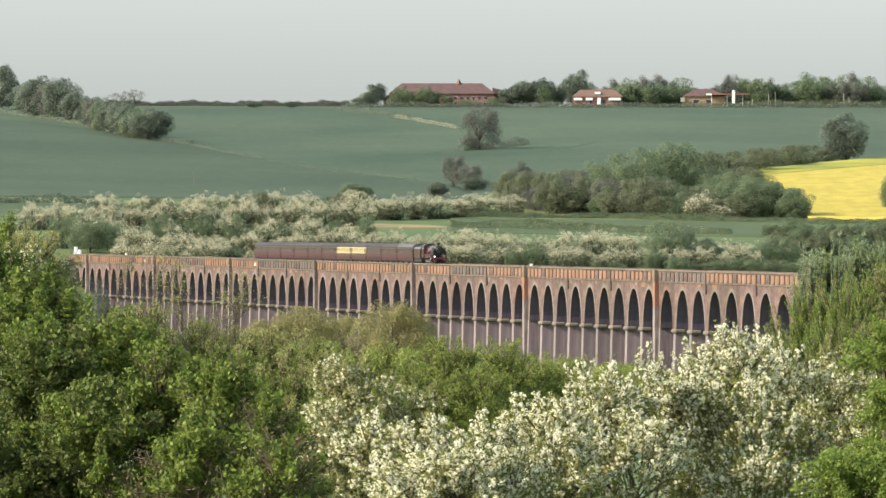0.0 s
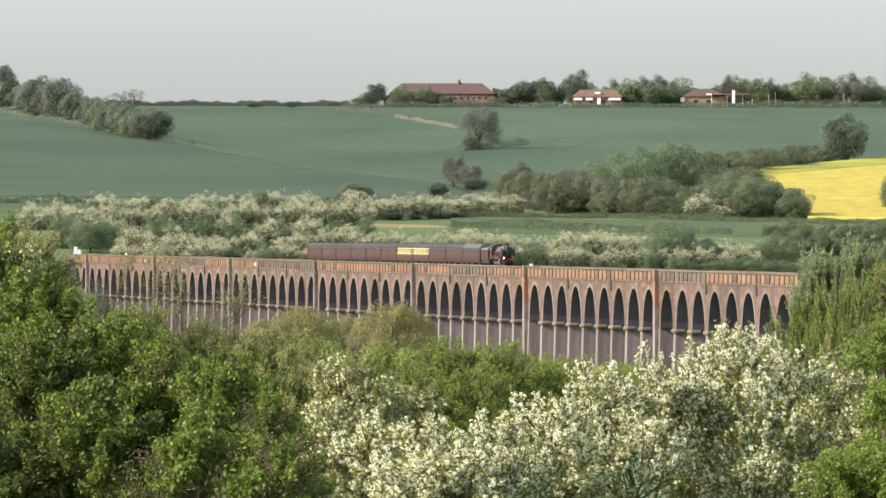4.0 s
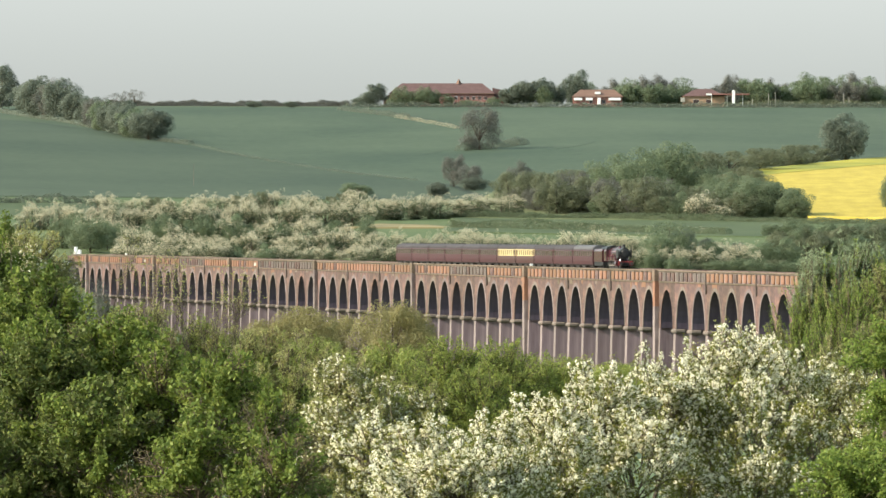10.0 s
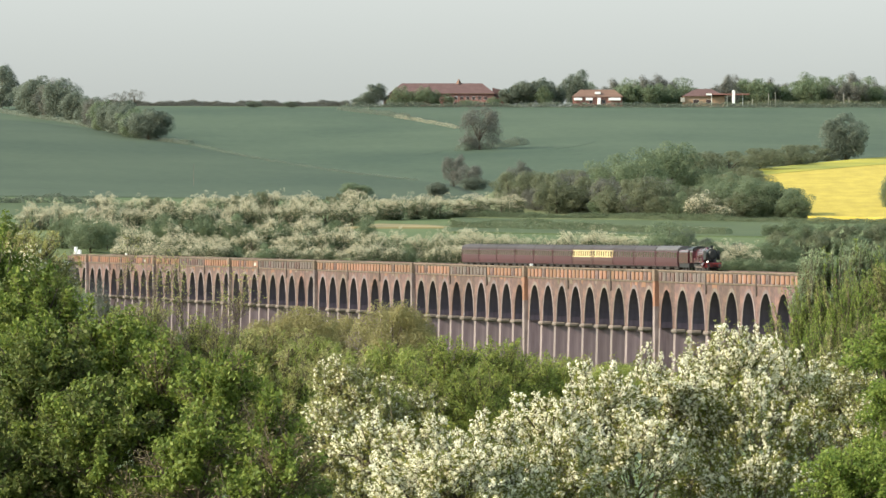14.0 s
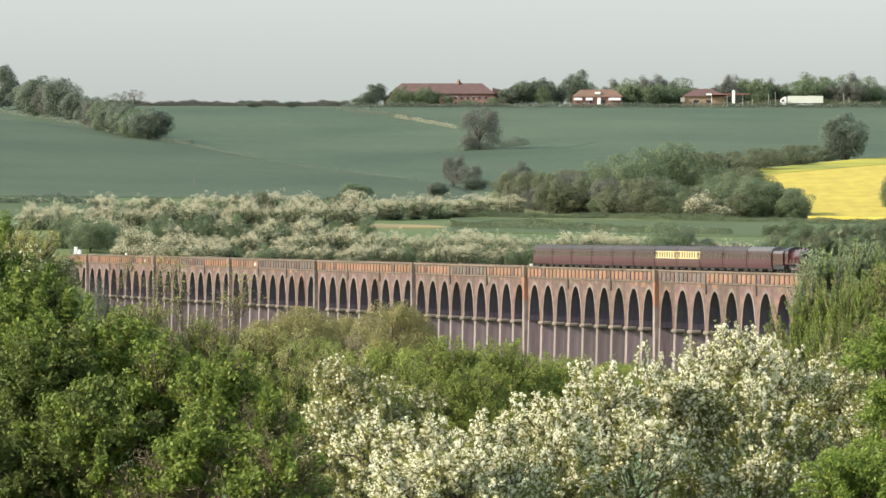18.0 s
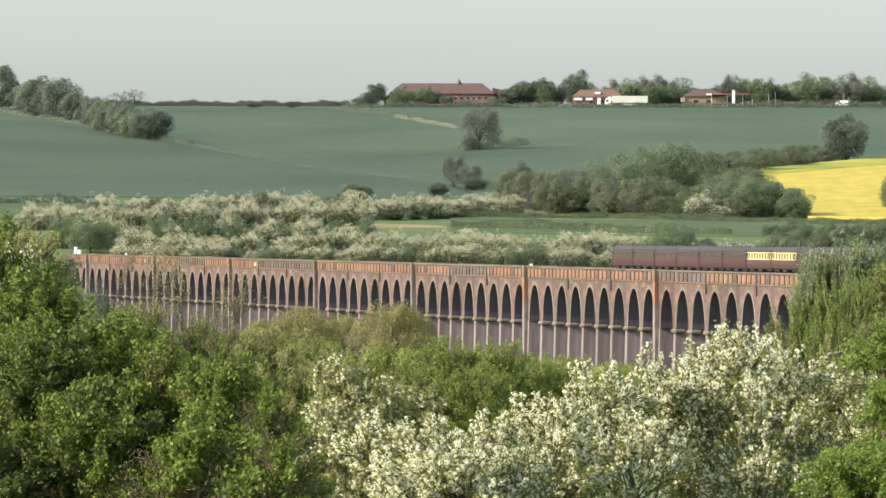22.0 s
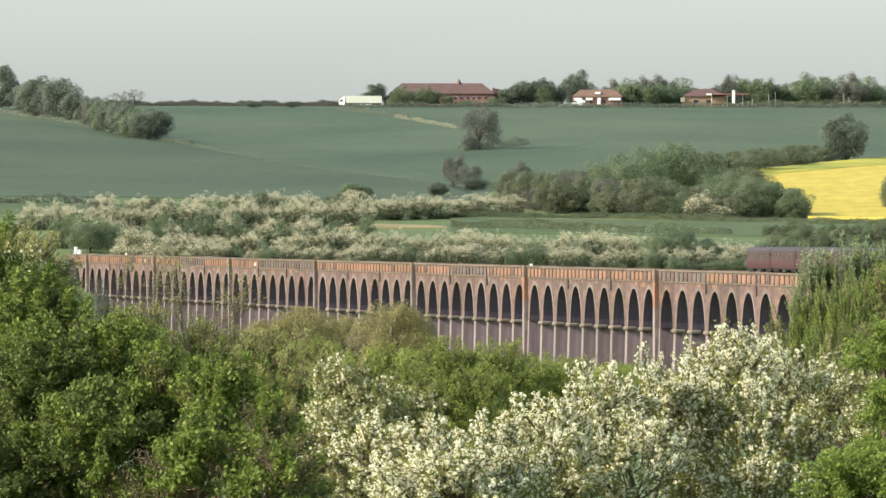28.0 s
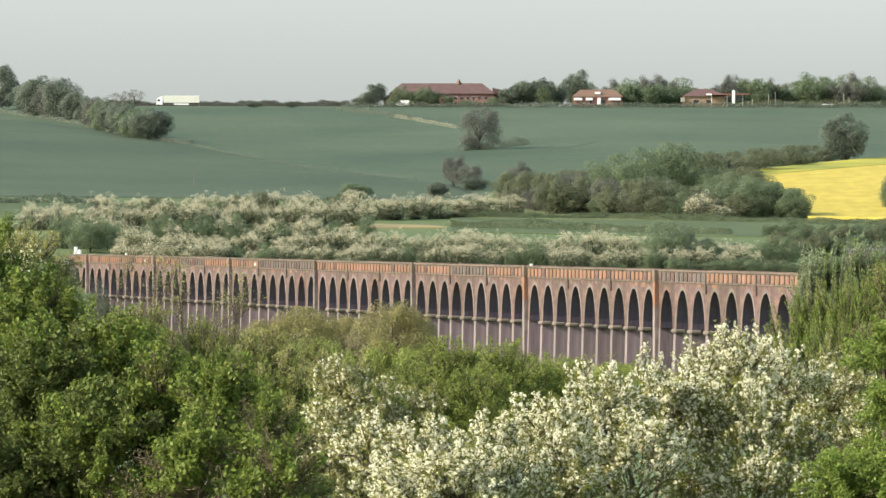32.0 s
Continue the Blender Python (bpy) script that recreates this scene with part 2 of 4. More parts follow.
# ---------------------------------------------------------------- ground
PROFILE = ((-60, 25.5), (0, 23.7), (60, 21.8), (150, 18), (300, 11.5), (600, 3), (800, 0.6), (1000, 0), (2000, 0), (2100, 0.3),
           (2200, 3), (2300, 9), (2400, 16.3), (2500, 20.5), (2600, 23.7), (2680, 26.2), (2800, 32), (3000, 40.1), (3300, 52.1),
           (3600, 65), (3730, 70), (3820, 70.6), (4100, 69), (5000, 50))
_gy = np.arange(-60, 5100, 5.0)
_gz = np.interp(_gy, [p[0] for p in PROFILE], [p[1] for p in PROFILE])
_gz = np.convolve(np.pad(_gz, 6, mode="edge"), np.ones(13) / 13, "valid")


def ground(x, y):
    """Height of the land: a slope under the camera, the flat valley floor, the hill beyond."""
    z = np.interp(y, _gy, _gz)
    z = z + 4 * np.exp(-((x + 150) / 80) ** 2) * np.exp(-((y - 3300) / 250) ** 2)
    return z + np.clip((y - 2400) / 800, 0, 1) * np.clip((3700 - y) / 300, 0, 1) * 1.2 * np.sin(x / 47 + y / 260)


def sheet(name, xs, ys, material, lift=0.0):
    """A grid over the land; xs, ys are 2D arrays. A raised sheet comes down to the land at its rim."""
    zs = ground(xs, ys) + lift
    if lift:
        for rim in (np.s_[0], np.s_[-1], np.s_[:, 0], np.s_[:, -1]):
            zs[rim] -= lift + 0.25
    r, c = xs.shape
    me = bpy.data.meshes.new(name)
    co = np.stack([xs, ys, zs], axis=-1).reshape(-1, 3)
    i = np.arange(r * c).reshape(r, c)
    faces = np.stack([i[:-1, :-1], i[:-1, 1:], i[1:, 1:], i[1:, :-1]], axis=-1).reshape(-1, 4)
    me.from_pydata(co.tolist(), [], faces.tolist())
    for p in me.polygons:
        p.use_smooth = True
    me.materials.append(material)
    return new(name, me)


gx = np.concatenate([np.arange(-1500, -280, 80), np.arange(-280, 281, 10), np.arange(360, 1580, 80)])
gy = np.arange(-60, 4990, 10.0)
tagged(sheet("ground", *np.meshgrid(gx, gy), M["grass"]), "rolling green farmland of a wide river valley", "ground", kind="structure")


def crop(name, a, b, c, d, material, lift, label, category, n=40):
    """A sown field between four corners (near left, near right, far right, far left), standing lift metres high."""
    e = np.concatenate([[0], np.linspace(0.001, 0.999, n), [1]])
    s, t = np.meshgrid(e, e)
    p = [np.array(v) for v in (a, b, c, d)]
    xy = (1 - t)[..., None] * ((1 - s)[..., None] * p[0] + s[..., None] * p[1]) + t[..., None] * ((1 - s)[..., None] * p[3] + s[..., None] * p[2])
    return tagged(sheet(name, xy[..., 0], xy[..., 1], material, lift), label, category, kind="structure")


crop("cereal_field", (-300, 2797), (300, 2826), (320, 3715), (-300, 3705), M["wheat_b"], 0.12, "sloping hillside field of young green cereal", "field", 90)
crop("wheat_field", (-300, 2799), (15.6, 2809), (2.7, 2936), (-235, 3770), M["wheat"], 0.22, "smooth shoulder of the hill sown with blue-green wheat", "field", 60)
crop("rape_field", (100, 2668), (131, 2647), (157.2, 3143), (94.3, 2985), M["rape"], 1.2, "bright yellow field of flowering rapeseed", "field", 50)
crop("rape_margin", (92.8, 2940), (152, 3066), (157.8, 3152), (94.6, 2990), M["margin"], 1.27, "green-yellow thin upper margin of the rapeseed", "field", 30)
crop("rough_grass", (-0.6, 2696), (99.5, 2661), (94.8, 2973), (19.6, 2923), M["rough"], 0.3, "rough olive-green grass among the scrub", "grass", 40)
crop("pasture_field", (-220, 2699), (-92.2, 2682), (-95, 2764), (-220, 2785), M["pasture"], 0.15, "strip of bright green pasture under the hill", "field", 16)
crop("meadow_field", (-0.6, 2577), (93.2, 2534), (95.4, 2671), (2.7, 2713), M["pasture"], 0.3, "green meadow strip between flowering hedges", "field", 48)
crop("stubble_field", (-27, 2606), (5.5, 2614), (-3, 2634), (-17, 2644), M["stubble"], 0.3, "dry pale brown strip of ground", "field", 10)

# ---------------------------------------------------------------- viaduct
# its own space: x along the line away from the camera, y out of the west face, z up
VIA = pose(33.94, 1541.86, 0, 0, 0, 98.822)
SPAN, PIER, WIDE, BAY, GROUP = 10.8, 1.75, 8.2, 13.94, 127.5
SPRING, CROWN, STRING, TOP = 8.8, 14.9, 15.95, 18.0
viaduct = thing("viaduct", "long weathered brick railway viaduct of many tall round arches", "viaduct", VIA, kind="structure")


def arch_mesh():
    """One bay: spandrels over a half-round opening, and its vault."""
    bm = bmesh.new()
    n, r, c = 20, SPAN / 2, BAY / 2
    lo = [(c + r * math.cos(math.pi * i / n), SPRING + (CROWN - SPRING) * math.sin(math.pi * i / n)) for i in range(n + 1)]
    lo = [(BAY, SPRING)] + lo + [(0, SPRING)]
    hi = [(x, STRING) for x, _ in lo]
    rows = [[bm.verts.new((x, y, z)) for x, z in line] for y in (0, -WIDE) for line in (lo, hi)]
    for i in range(len(lo) - 1):
        bm.faces.new((rows[0][i], rows[1][i], rows[1][i + 1], rows[0][i + 1]))
        bm.faces.new((rows[2][i], rows[2][i + 1], rows[3][i + 1], rows[3][i]))
        # vault faces get the brick with shade in its colour
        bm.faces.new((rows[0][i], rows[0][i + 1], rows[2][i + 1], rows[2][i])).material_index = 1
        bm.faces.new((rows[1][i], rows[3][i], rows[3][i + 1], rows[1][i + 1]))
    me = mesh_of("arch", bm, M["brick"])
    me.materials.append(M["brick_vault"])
    return me


def ring_mesh(material):
    """The ring of header bricks round the arch, just proud of the face."""
    bm = bmesh.new()
    n, c, r = 20, BAY / 2, SPAN / 2
    k = (CROWN - SPRING) / r
    line = []
    for rad in (r - 0.02, r + 0.5):
        for y in (0.05, -0.05):
            line.append([bm.verts.new((c + rad * math.cos(math.pi * i / n), y, SPRING + k * rad * math.sin(math.pi * i / n))) for i in range(n + 1)])
    a, b, d, e = line
    for i in range(n):
        for p, q in ((a, d), (b, a), (d, e)):
            bm.faces.new((p[i], q[i], q[i + 1], p[i + 1]))
    return mesh_of("arch_ring", bm, material)


def pier_mesh(name, w, material):
    """Slightly battered pier with a footing."""
    bm = bmesh.new()
    for z0, z1, g0, g1 in ((-4, 0.5, 0.5, 0.5), (0.5, SPRING, 0.22, 0.0)):
        lo = [bm.verts.new((x, y, z0)) for x, y in ((-w / 2 - g0, g0), (w / 2 + g0, g0), (w / 2 + g0, -WIDE - g0), (-w / 2 - g0, -WIDE - g0))]
        hi = [bm.verts.new((x, y, z1)) for x, y in ((-w / 2 - g1, g1), (w / 2 + g1, g1), (w / 2 + g1, -WIDE - g1), (-w / 2 - g1, -WIDE - g1))]
        for i in range(4):
            # side faces take the shade-tinted brick, fronts the pale one
            bm.faces.new((lo[i], lo[(i + 1) % 4], hi[(i + 1) % 4], hi[i])).material_index = i % 2
        bm.faces.new(hi)
    bmesh.ops.recalc_face_normals(bm, faces=bm.faces)
    me = mesh_of(name, bm, material)
    me.materials.append(M["brick_side"])
    return me


arch_me = arch_mesh()
rings = [ring_mesh(M["brick_pale"]), ring_mesh(M["brick"]), ring_mesh(M["stone"])]
pier_me, king_me = pier_mesh("pier", PIER, M["brick_pale"]), pier_mesh("king_pier", PIER + 2.05, M["brick_pale"])
impost_me = mesh_of("impost", box(-PIER / 2 - 0.9, PIER / 2 + 0.9, -1.5, 0.35, SPRING - 0.7, SPRING, 0.22), M["stone"])
string_me = mesh_of("string_course", box(0, BAY, -0.3, 0.13, STRING, STRING + 0.26, 0.04), M["cornice"])
wall_me = mesh_of("parapet_wall", box(0, BAY, -0.45, 0.0, STRING + 0.26, TOP - 0.26), M["brick_pale"])
far_me = mesh_of("parapet_wall", box(0, BAY, -WIDE, -WIDE + 0.45, STRING, TOP - 0.06), M["brick"])
coping_me = mesh_of("coping", box(0, BAY, -0.55, 0.30, TOP - 0.26, TOP, 0.05), M["cornice"])
block_me = [mesh_of("parapet_block", box(-1.14, 1.14, 0.0, 0.2, STRING + 0.34, TOP - 0.42, 0.04), M[k]) for k in ("brick_new", "brick", "brick_blue", "stone")]
bm = bmesh.new()
for q in range(28):
    box((q + 0.25) * BAY / 28, (q + 0.75) * BAY / 28, 0.0, 0.2, TOP - 0.42, TOP - 0.262, bm=bm)
dentil_me = mesh_of("dentil_course", bm, M["stone"])
pipe_me = mesh_of("rain_hopper", box(-0.10, 0.10, 0.02, 0.30, 14.4, TOP - 0.3, 0.04), M["brick_blue"])
rng = random.Random(7)
for g in range(-2, 7):
    x0 = g * GROUP
    bays = 9 if g < 6 else 2
    part("king_pier", king_me, None, viaduct, at=pose(x0, 0, 0))
    part("king_wall", box(-1.05, 1.05, -WIDE, -0.01, SPRING, TOP - 0.1), M["brick"], viaduct, at=pose(x0, 0, 0))
    part("pilaster", box(-0.85, 0.85, 0.0, 0.7, 0, 12.2 if g in (0, 1) else 16.2, 0.05), M["brick_pale"], viaduct, at=pose(x0, 0, 0))
    if g in (0, 1):
        part("pilaster_repair", box(-0.85, 0.85, 0.0, 0.7, 12.2, 16.2, 0.05), M["brick_new"], viaduct, "orange rebuilt brick on the pilaster", at=pose(x0, 0, 0))
    part("pilaster_cap", box(-0.95, 0.95, -0.6, 0.8, 16.2, TOP + 0.06, 0.08), M["cornice"], viaduct, at=pose(x0, 0, 0))
    for j in range(bays):
        at = pose(x0 + 1.025 + j * BAY, 0, 0)
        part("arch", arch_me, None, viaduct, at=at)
        part("arch_ring", rings[rng.choice((0, 0, 1, 2))], None, viaduct, at=at)
        part("string_course", string_me, None, viaduct, at=at)
        part("parapet_wall", wall_me, None, viaduct, at=at)
        part("parapet_wall", far_me, None, viaduct, at=at)
        part("coping", coping_me, None, viaduct, at=at)
        part("dentil_course", dentil_me, None, viaduct, at=at)
        if j % 3 == 0:
            fresh = (g * 3 + j // 3) not in (-1, 4, 9, 10, 13)
            for q in range(11):
                kind = rng.choice((0, 0, 0, 0, 0, 0, 0, 1)) if fresh else rng.choice((2, 2, 1))
                part("parapet_block", block_me[kind], None, viaduct, at=pose(x0 + 1.025 + (j + 3 * (q + 0.5) / 11) * BAY, 0, 0))
        if j:
            at = pose(x0 + 1.025 + j * BAY, 0, 0)
            part("pier", pier_me, None, viaduct, at=at)
            part("impost", impost_me, None, viaduct, at=at)
            if j % 3 == 0:
                part("rain_hopper", pipe_me, None, viaduct, at=at)
for k in range(60):      # patched brickwork on the spandrels
    u, w = rng.uniform(-0.9, 5.8) * GROUP, rng.uniform(0.8, 4.0)
    part("repair_patch", box(u - w / 2, u + w / 2, 0.0, 0.03, STRING - rng.uniform(0.3, 1.1), STRING - 0.02), M[rng.choice(("brick_new", "stone", "brick_new", "cornice"))], viaduct)
END = 6 * GROUP + 1.025 + 2 * BAY
part("abutment", box(END, END + 4, -WIDE, 0.4, 0, TOP - 0.1, 0.2), M["brick"], viaduct, at=pose(0, 0, 0))
part("ballast", box(-2 * GROUP, END + 4, -WIDE + 0.45, -0.45, STRING, 17.45), M["ballast"], viaduct, at=pose(0, 0, 0, 0, 0.0401, 0))
for y in (-2.0 + 0.72, -2.0 - 0.72, -5.4 + 0.72, -5.4 - 0.72):
    part("rail", box(-2 * GROUP, END + 40, y - 0.04, y + 0.04, 17.45, 17.6), M["rail"], viaduct, at=pose(0, 0, 0, 0, 0.0401, 0))
for x, w, z in ((5.14 * GROUP, 3.0, 16.9), (3.70 * GROUP, 4.2, 16.9)):
    part("white_board", box(x - w / 2.6, x + w / 2.6, 0.21, 0.27, z - 0.32, z + 0.3), M["board"], viaduct, "white painted panel on the parapet")
for x, w, h in ((6.22 * GROUP, 2.2, 1.6), (6.16 * GROUP, 2.4, 0.9), (5.44 * GROUP, 0.5, 0.5), (0.98 * GROUP, 0.25, 0.35)):
    cab = thing("trackside_cabinet", "small white trackside cabinet on the viaduct edge", "cabinet", VIA @ pose(x, -0.2, TOP), group="trackside cabinets")
    part("body", box(-w / 2, w / 2, -0.35, 0.2, 0, h, 0.04), M["white"], cab)
    part("lid", box(-w / 2 - 0.05, w / 2 + 0.05, -0.4, 0.25, h, h + 0.08, 0.02), M["white"], cab)

# ---------------------------------------------------------------- train
RAIL, FALL = 17.6, 0.0007      # the line falls gently away from the near end


def wheel(parent, y, x, r, sides=16):
    w = part("wheel", cyl(r, r, (x - 0.07, y, r), (x + 0.07, y, r), sides), M["underframe"], parent)
    part("hub", cyl(r * 0.3, r * 0.3, (x - 0.1, y, r), (x + 0.1, y, r), 8), M["iron"], w)


def coach(style):
    """A bogie coach 19.7 m long; y forward, standing on the rail at z = 0."""
    c = thing("passenger_coach", {"maroon": "maroon heritage railway coach with a dark grey roof", "cream": "cream and chocolate heritage railway coach",
                                  "support": "maroon support coach with a pale grey roof behind the engine"}[style], "railway coach", group="coaches of the train")
    low, high = M["brown"] if style == "cream" else M["maroon"], M["cream"] if style == "cream" else M["maroon"]
    h, w = 9.83, 1.38
    part("lower_side", prism([(-w + 0.06, 0.86), (w - 0.06, 0.86), (w, 1.4), (w, 1.98), (-w, 1.98), (-w, 1.4)], -h, h), low, c)
    part("upper_side", prism([(-w, 1.98), (w, 1.98), (w - 0.03, 2.6), (w - 0.1, 3.12), (-w + 0.1, 3.12), (-w + 0.03, 2.6)], -h, h), high, c, "cream upper panels" if style == "cream" else "")
    arc = [((w - 0.08) * math.cos(math.pi * i / 12), 3.12 + 0.72 * math.sin(math.pi * i / 12) ** 0.8) for i in range(13)]
    part("roof", prism(arc, -h - 0.02, h + 0.02), M["roof_grey"] if style != "support" else M["roof_pale"], c)
    part("solebar", box(-1.2, 1.2, -h + 0.1, h - 0.1, 0.7, 0.86), M["underframe"], c)
    for s in (-1, 1):
        part("gangway", box(-0.55, 0.55, s * h - (0.0 if s > 0 else 0.27), s * h + (0.27 if s > 0 else 0.0), 1.1, 3.2, 0.03), M["underframe"], c)
        for k in range(8):
            y = -7.7 + k * 2.2
            pane = M["window_cream"] if style == "cream" else M["glass"]
            part("window", box(s * (w - 0.035) - 0.03, s * (w - 0.035) + 0.03, y - 0.6, y + 0.6, 2.1, 2.92, 0.015), pane, c)
        for k in (-9.1, 9.1):
            d = part("door", box(s * (w - 0.01) - 0.03, s * (w - 0.01) + 0.03, k - 0.38, k + 0.38, 1.08, 2.95, 0.01), high if style != "cream" else low, c)
            part("door_window", box(s * (w + 0.0) - 0.03, s * (w + 0.0) + 0.03, k - 0.24, k + 0.24, 2.15, 2.8, 0.01), M["glass"], d)
        part("rain_strip", box(s * (w - 0.05) - 0.03, s * (w - 0.05) + 0.03, -h + 0.3, h - 0.3, 3.08, 3.16), M["roof_grey"], c)
        for k in (-0.9, 0.9):
            part("buffer", cyl(0.1, 0.22, (k, s * h, 1.06), (k, s * (h + 0.3), 1.06), 10), M["iron"], c)
    for y in (-7.1, 7.1):
        b = part("bogie", box(-1.05, 1.05, y - 1.9, y + 1.9, 0.42, 0.72, 0.05), M["underframe"], c)
        for dy in (-1.3, 1.3):
            for x in (-0.75, 0.75):
                wheel(b, y + dy, x, 0.455)
    part("battery_box", box(-1.15, 1.15, -1.6, 1.4, 0.35, 0.8, 0.05), M["underframe"], c)
    for k in range(5):
        part("roof_vent", cyl(0.12, 0.1, (0.25, -7 + k * 3.5, 3.8), (0.25, -7 + k * 3.5, 3.98), 8), M["roof_grey"], c)
    return c


def engine():
    """A crimson six-coupled express engine, y forward, buffers near y = +6.4."""
    e = thing("steam_locomotive", "crimson express steam locomotive with a black smokebox and lit headlamp", "locomotive")
    part("frame", box(-0.6, 0.6, -5.6, 6.0, 0.75, 1.25), M["black"], e)
    part("running_plate", box(-1.3, 1.3, -3.4, 5.9, 1.42, 1.5, 0.02), M["boiler"], e)
    part("firebox", prism([(-0.86, 1.5), (0.86, 1.5), (0.9, 2.4), (0.82, 3.0), (0.5, 3.42), (-0.5, 3.42), (-0.82, 3.0), (-0.9, 2.4)], -3.4, -0.6), M["boiler"], e)
    part("boiler", cyl(0.9, 0.78, (0, -0.6, 2.6), (0, 3.6, 2.62), 20), M["boiler"], e)
    for y in (0.4, 1.7, 3.0):
        part("boiler_band", cyl(0.905 - 0.028 * (y + 0.6), 0.905 - 0.028 * (y + 0.6), (0, y - 0.04, 2.61), (0, y + 0.04, 2.61), 20), M["black"], e)
    sb = part("smokebox", cyl(0.84, 0.84, (0, 3.6, 2.62), (0, 5.3, 2.62), 20), M["black"], e)
    part("smokebox_door", cyl(0.7, 0.5, (0, 5.3, 2.62), (0, 5.46, 2.62), 18), M["black"], sb)
    part("door_handle", box(-0.03, 0.03, 5.46, 5.52, 2.3, 2.62), M["iron"], sb)
    part("chimney", cyl(0.3, 0.24, (0, 4.5, 3.4), (0, 4.5, 3.6), 14, cyl(0.24, 0.3, (0, 4.5, 3.6), (0, 4.5, 3.95), 14)), M["black"], e)
    bm = bmesh.new()
    bmesh.ops.create_uvsphere(bm, u_segments=14, v_segments=8, radius=0.36, matrix=Matrix.Translation((0, 1.5, 3.42)) @ Matrix.Diagonal((1, 1.1, 0.9, 1)))
    part("dome", bm, M["boiler"], e)
    part("safety_valve", cyl(0.12, 0.1, (0, -1.5, 3.4), (0, -1.5, 3.68), 8), M["iron"], e)
    part("cab", prism([(-1.3, 1.42), (1.3, 1.42), (1.3, 2.9), (1.2, 3.25), (-1.2, 3.25), (-1.3, 2.9)], -5.4, -3.4), M["boiler"], e)
    arc = [(1.32 * math.cos(math.pi * i / 10), 3.2 + 0.6 * math.sin(math.pi * i / 10)) for i in range(11)]
    part("cab_roof", prism(arc, -5.9, -3.3), M["black"], e)
    for s in (-1, 1):
        part("cab_window", box(s * 1.3 - 0.03, s * 1.3 + 0.03, -4.9, -4.0, 2.4, 2.95), M["glass"], e)
        part("smoke_lifter", box(s * 1.12 - 0.02, s * 1.12 + 0.02, 3.7, 5.5, 1.9, 3.2), M["black"], e)
        part("cylinder", cyl(0.42, 0.42, (s * 1.05, 3.6, 1.05), (s * 1.05, 4.9, 1.05), 12), M["boiler"], e)
        for k, y in enumerate((-2.6, -0.3, 2.0)):
            wheel(e, y, s * 0.75, 1.02, 24)
            bm = bmesh.new()
            bmesh.ops.create_cone(bm, cap_ends=True, segments=24, radius1=1.1, radius2=1.1, depth=0.3,
                                  matrix=pose(s * 1.0, y, 1.05, 0, 90, 0))
            bmesh.ops.bisect_plane(bm, geom=bm.verts[:] + bm.edges[:] + bm.faces[:], plane_co=(0, 0, 1.5), plane_no=(0, 0, -1), clear_outer=True)
            part("splasher", bm, M["boiler"], e)
        part("coupling_rod", box(s * 0.92 - 0.04, s * 0.92 + 0.04, -2.7, 2.1, 0.72, 0.86, 0.02), M["rail"], e)
        for y in (3.5, 5.2):
            wheel(e, y, s * 0.75, 0.5)
        part("buffer", cyl(0.12, 0.25, (s * 0.87, 6.0, 1.06), (s * 0.87, 6.42, 1.06), 12), M["iron"], e)
        part("hand_rail", cyl(0.025, 0.025, (s * 0.93, -0.5, 2.9), (s * 0.86, 5.2, 2.9), 6), M["rail"], e)
    part("buffer_beam", box(-1.25, 1.25, 5.88, 6.0, 0.8, 1.42, 0.02), M["red"], e)
    lamp = part("headlamp", box(0.87, 1.17, 6.02, 6.28, 1.42, 1.8, 0.05), M["black"], e)
    part("lamp_lens", cyl(0.13, 0.13, (1.02, 6.28, 1.6), (1.02, 6.32, 1.6), 12), M["lamp"], lamp)
    return e


def tender():
    t = thing("tender", "crimson locomotive tender loaded with coal", "tender")
    part("tank", prism([(-1.3, 1.3), (1.3, 1.3), (1.3, 2.9), (1.12, 3.25), (-1.12, 3.25), (-1.3, 2.9)], -3.6, 3.6), M["boiler"], t)
    part("frame", box(-1.15, 1.15, -3.8, 3.8, 0.7, 1.3), M["black"], t)
    bm = bmesh.new()
    bmesh.ops.create_icosphere(bm, subdivisions=3, radius=1.0, matrix=Matrix.Translation((0, 0.8, 3.1)) @ Matrix.Diagonal((1.0, 2.4, 0.5, 1)))
    for v in bm.verts:
        v.co += Vector(noise.noise_vector(v.co * 3)) * 0.12
    part("coal", bm, M["black"], t)
    for y in (-2.2, 0, 2.2):
        for x in (-0.75, 0.75):
            wheel(t, y, x, 0.65)
    for x in (-0.87, 0.87):
        part("buffer", cyl(0.12, 0.22, (x, -3.8, 1.06), (x, -4.1, 1.06), 10), M["iron"], t)
    return t


TRAIN = []
maroon_coach = coach("maroon")
cream_coach = coach("cream")
for k in range(11):      # from the tail: six maroon, two cream, three maroon, the last of them with a pale roof
    if k in (6, 7):
        c = cream_coach if k == 6 else copy_thing(cream_coach, pose(0, 0, 0))
    elif k == 10:
        c = coach("support")
    else:
        c = maroon_coach if k == 0 else copy_thing(maroon_coach, pose(0, 0, 0))
    TRAIN.append((c, 111.1 - k * 20.05))
TRAIN.append((tender(), 111.1 - 10 * 20.05 - 14.7))
TRAIN.append((engine(), 111.1 - 10 * 20.05 - 26.9))
for ob, _ in TRAIN:
    ob.scale = (1, 1, 1.08)
for ob, k in ((TRAIN[-2][0], 1.12), (TRAIN[-1][0], 1.20)):
    ob.scale = (1, k, 1.08)


def on_track(u, off=5.4):
    """Pose of a vehicle u metres along the line beyond the first king pier, heading this way."""
    p = VIA @ Vector((u, -off, RAIL - FALL * u))
    return pose(p.x, p.y, p.z, 0, 0, 98.822 + 90)


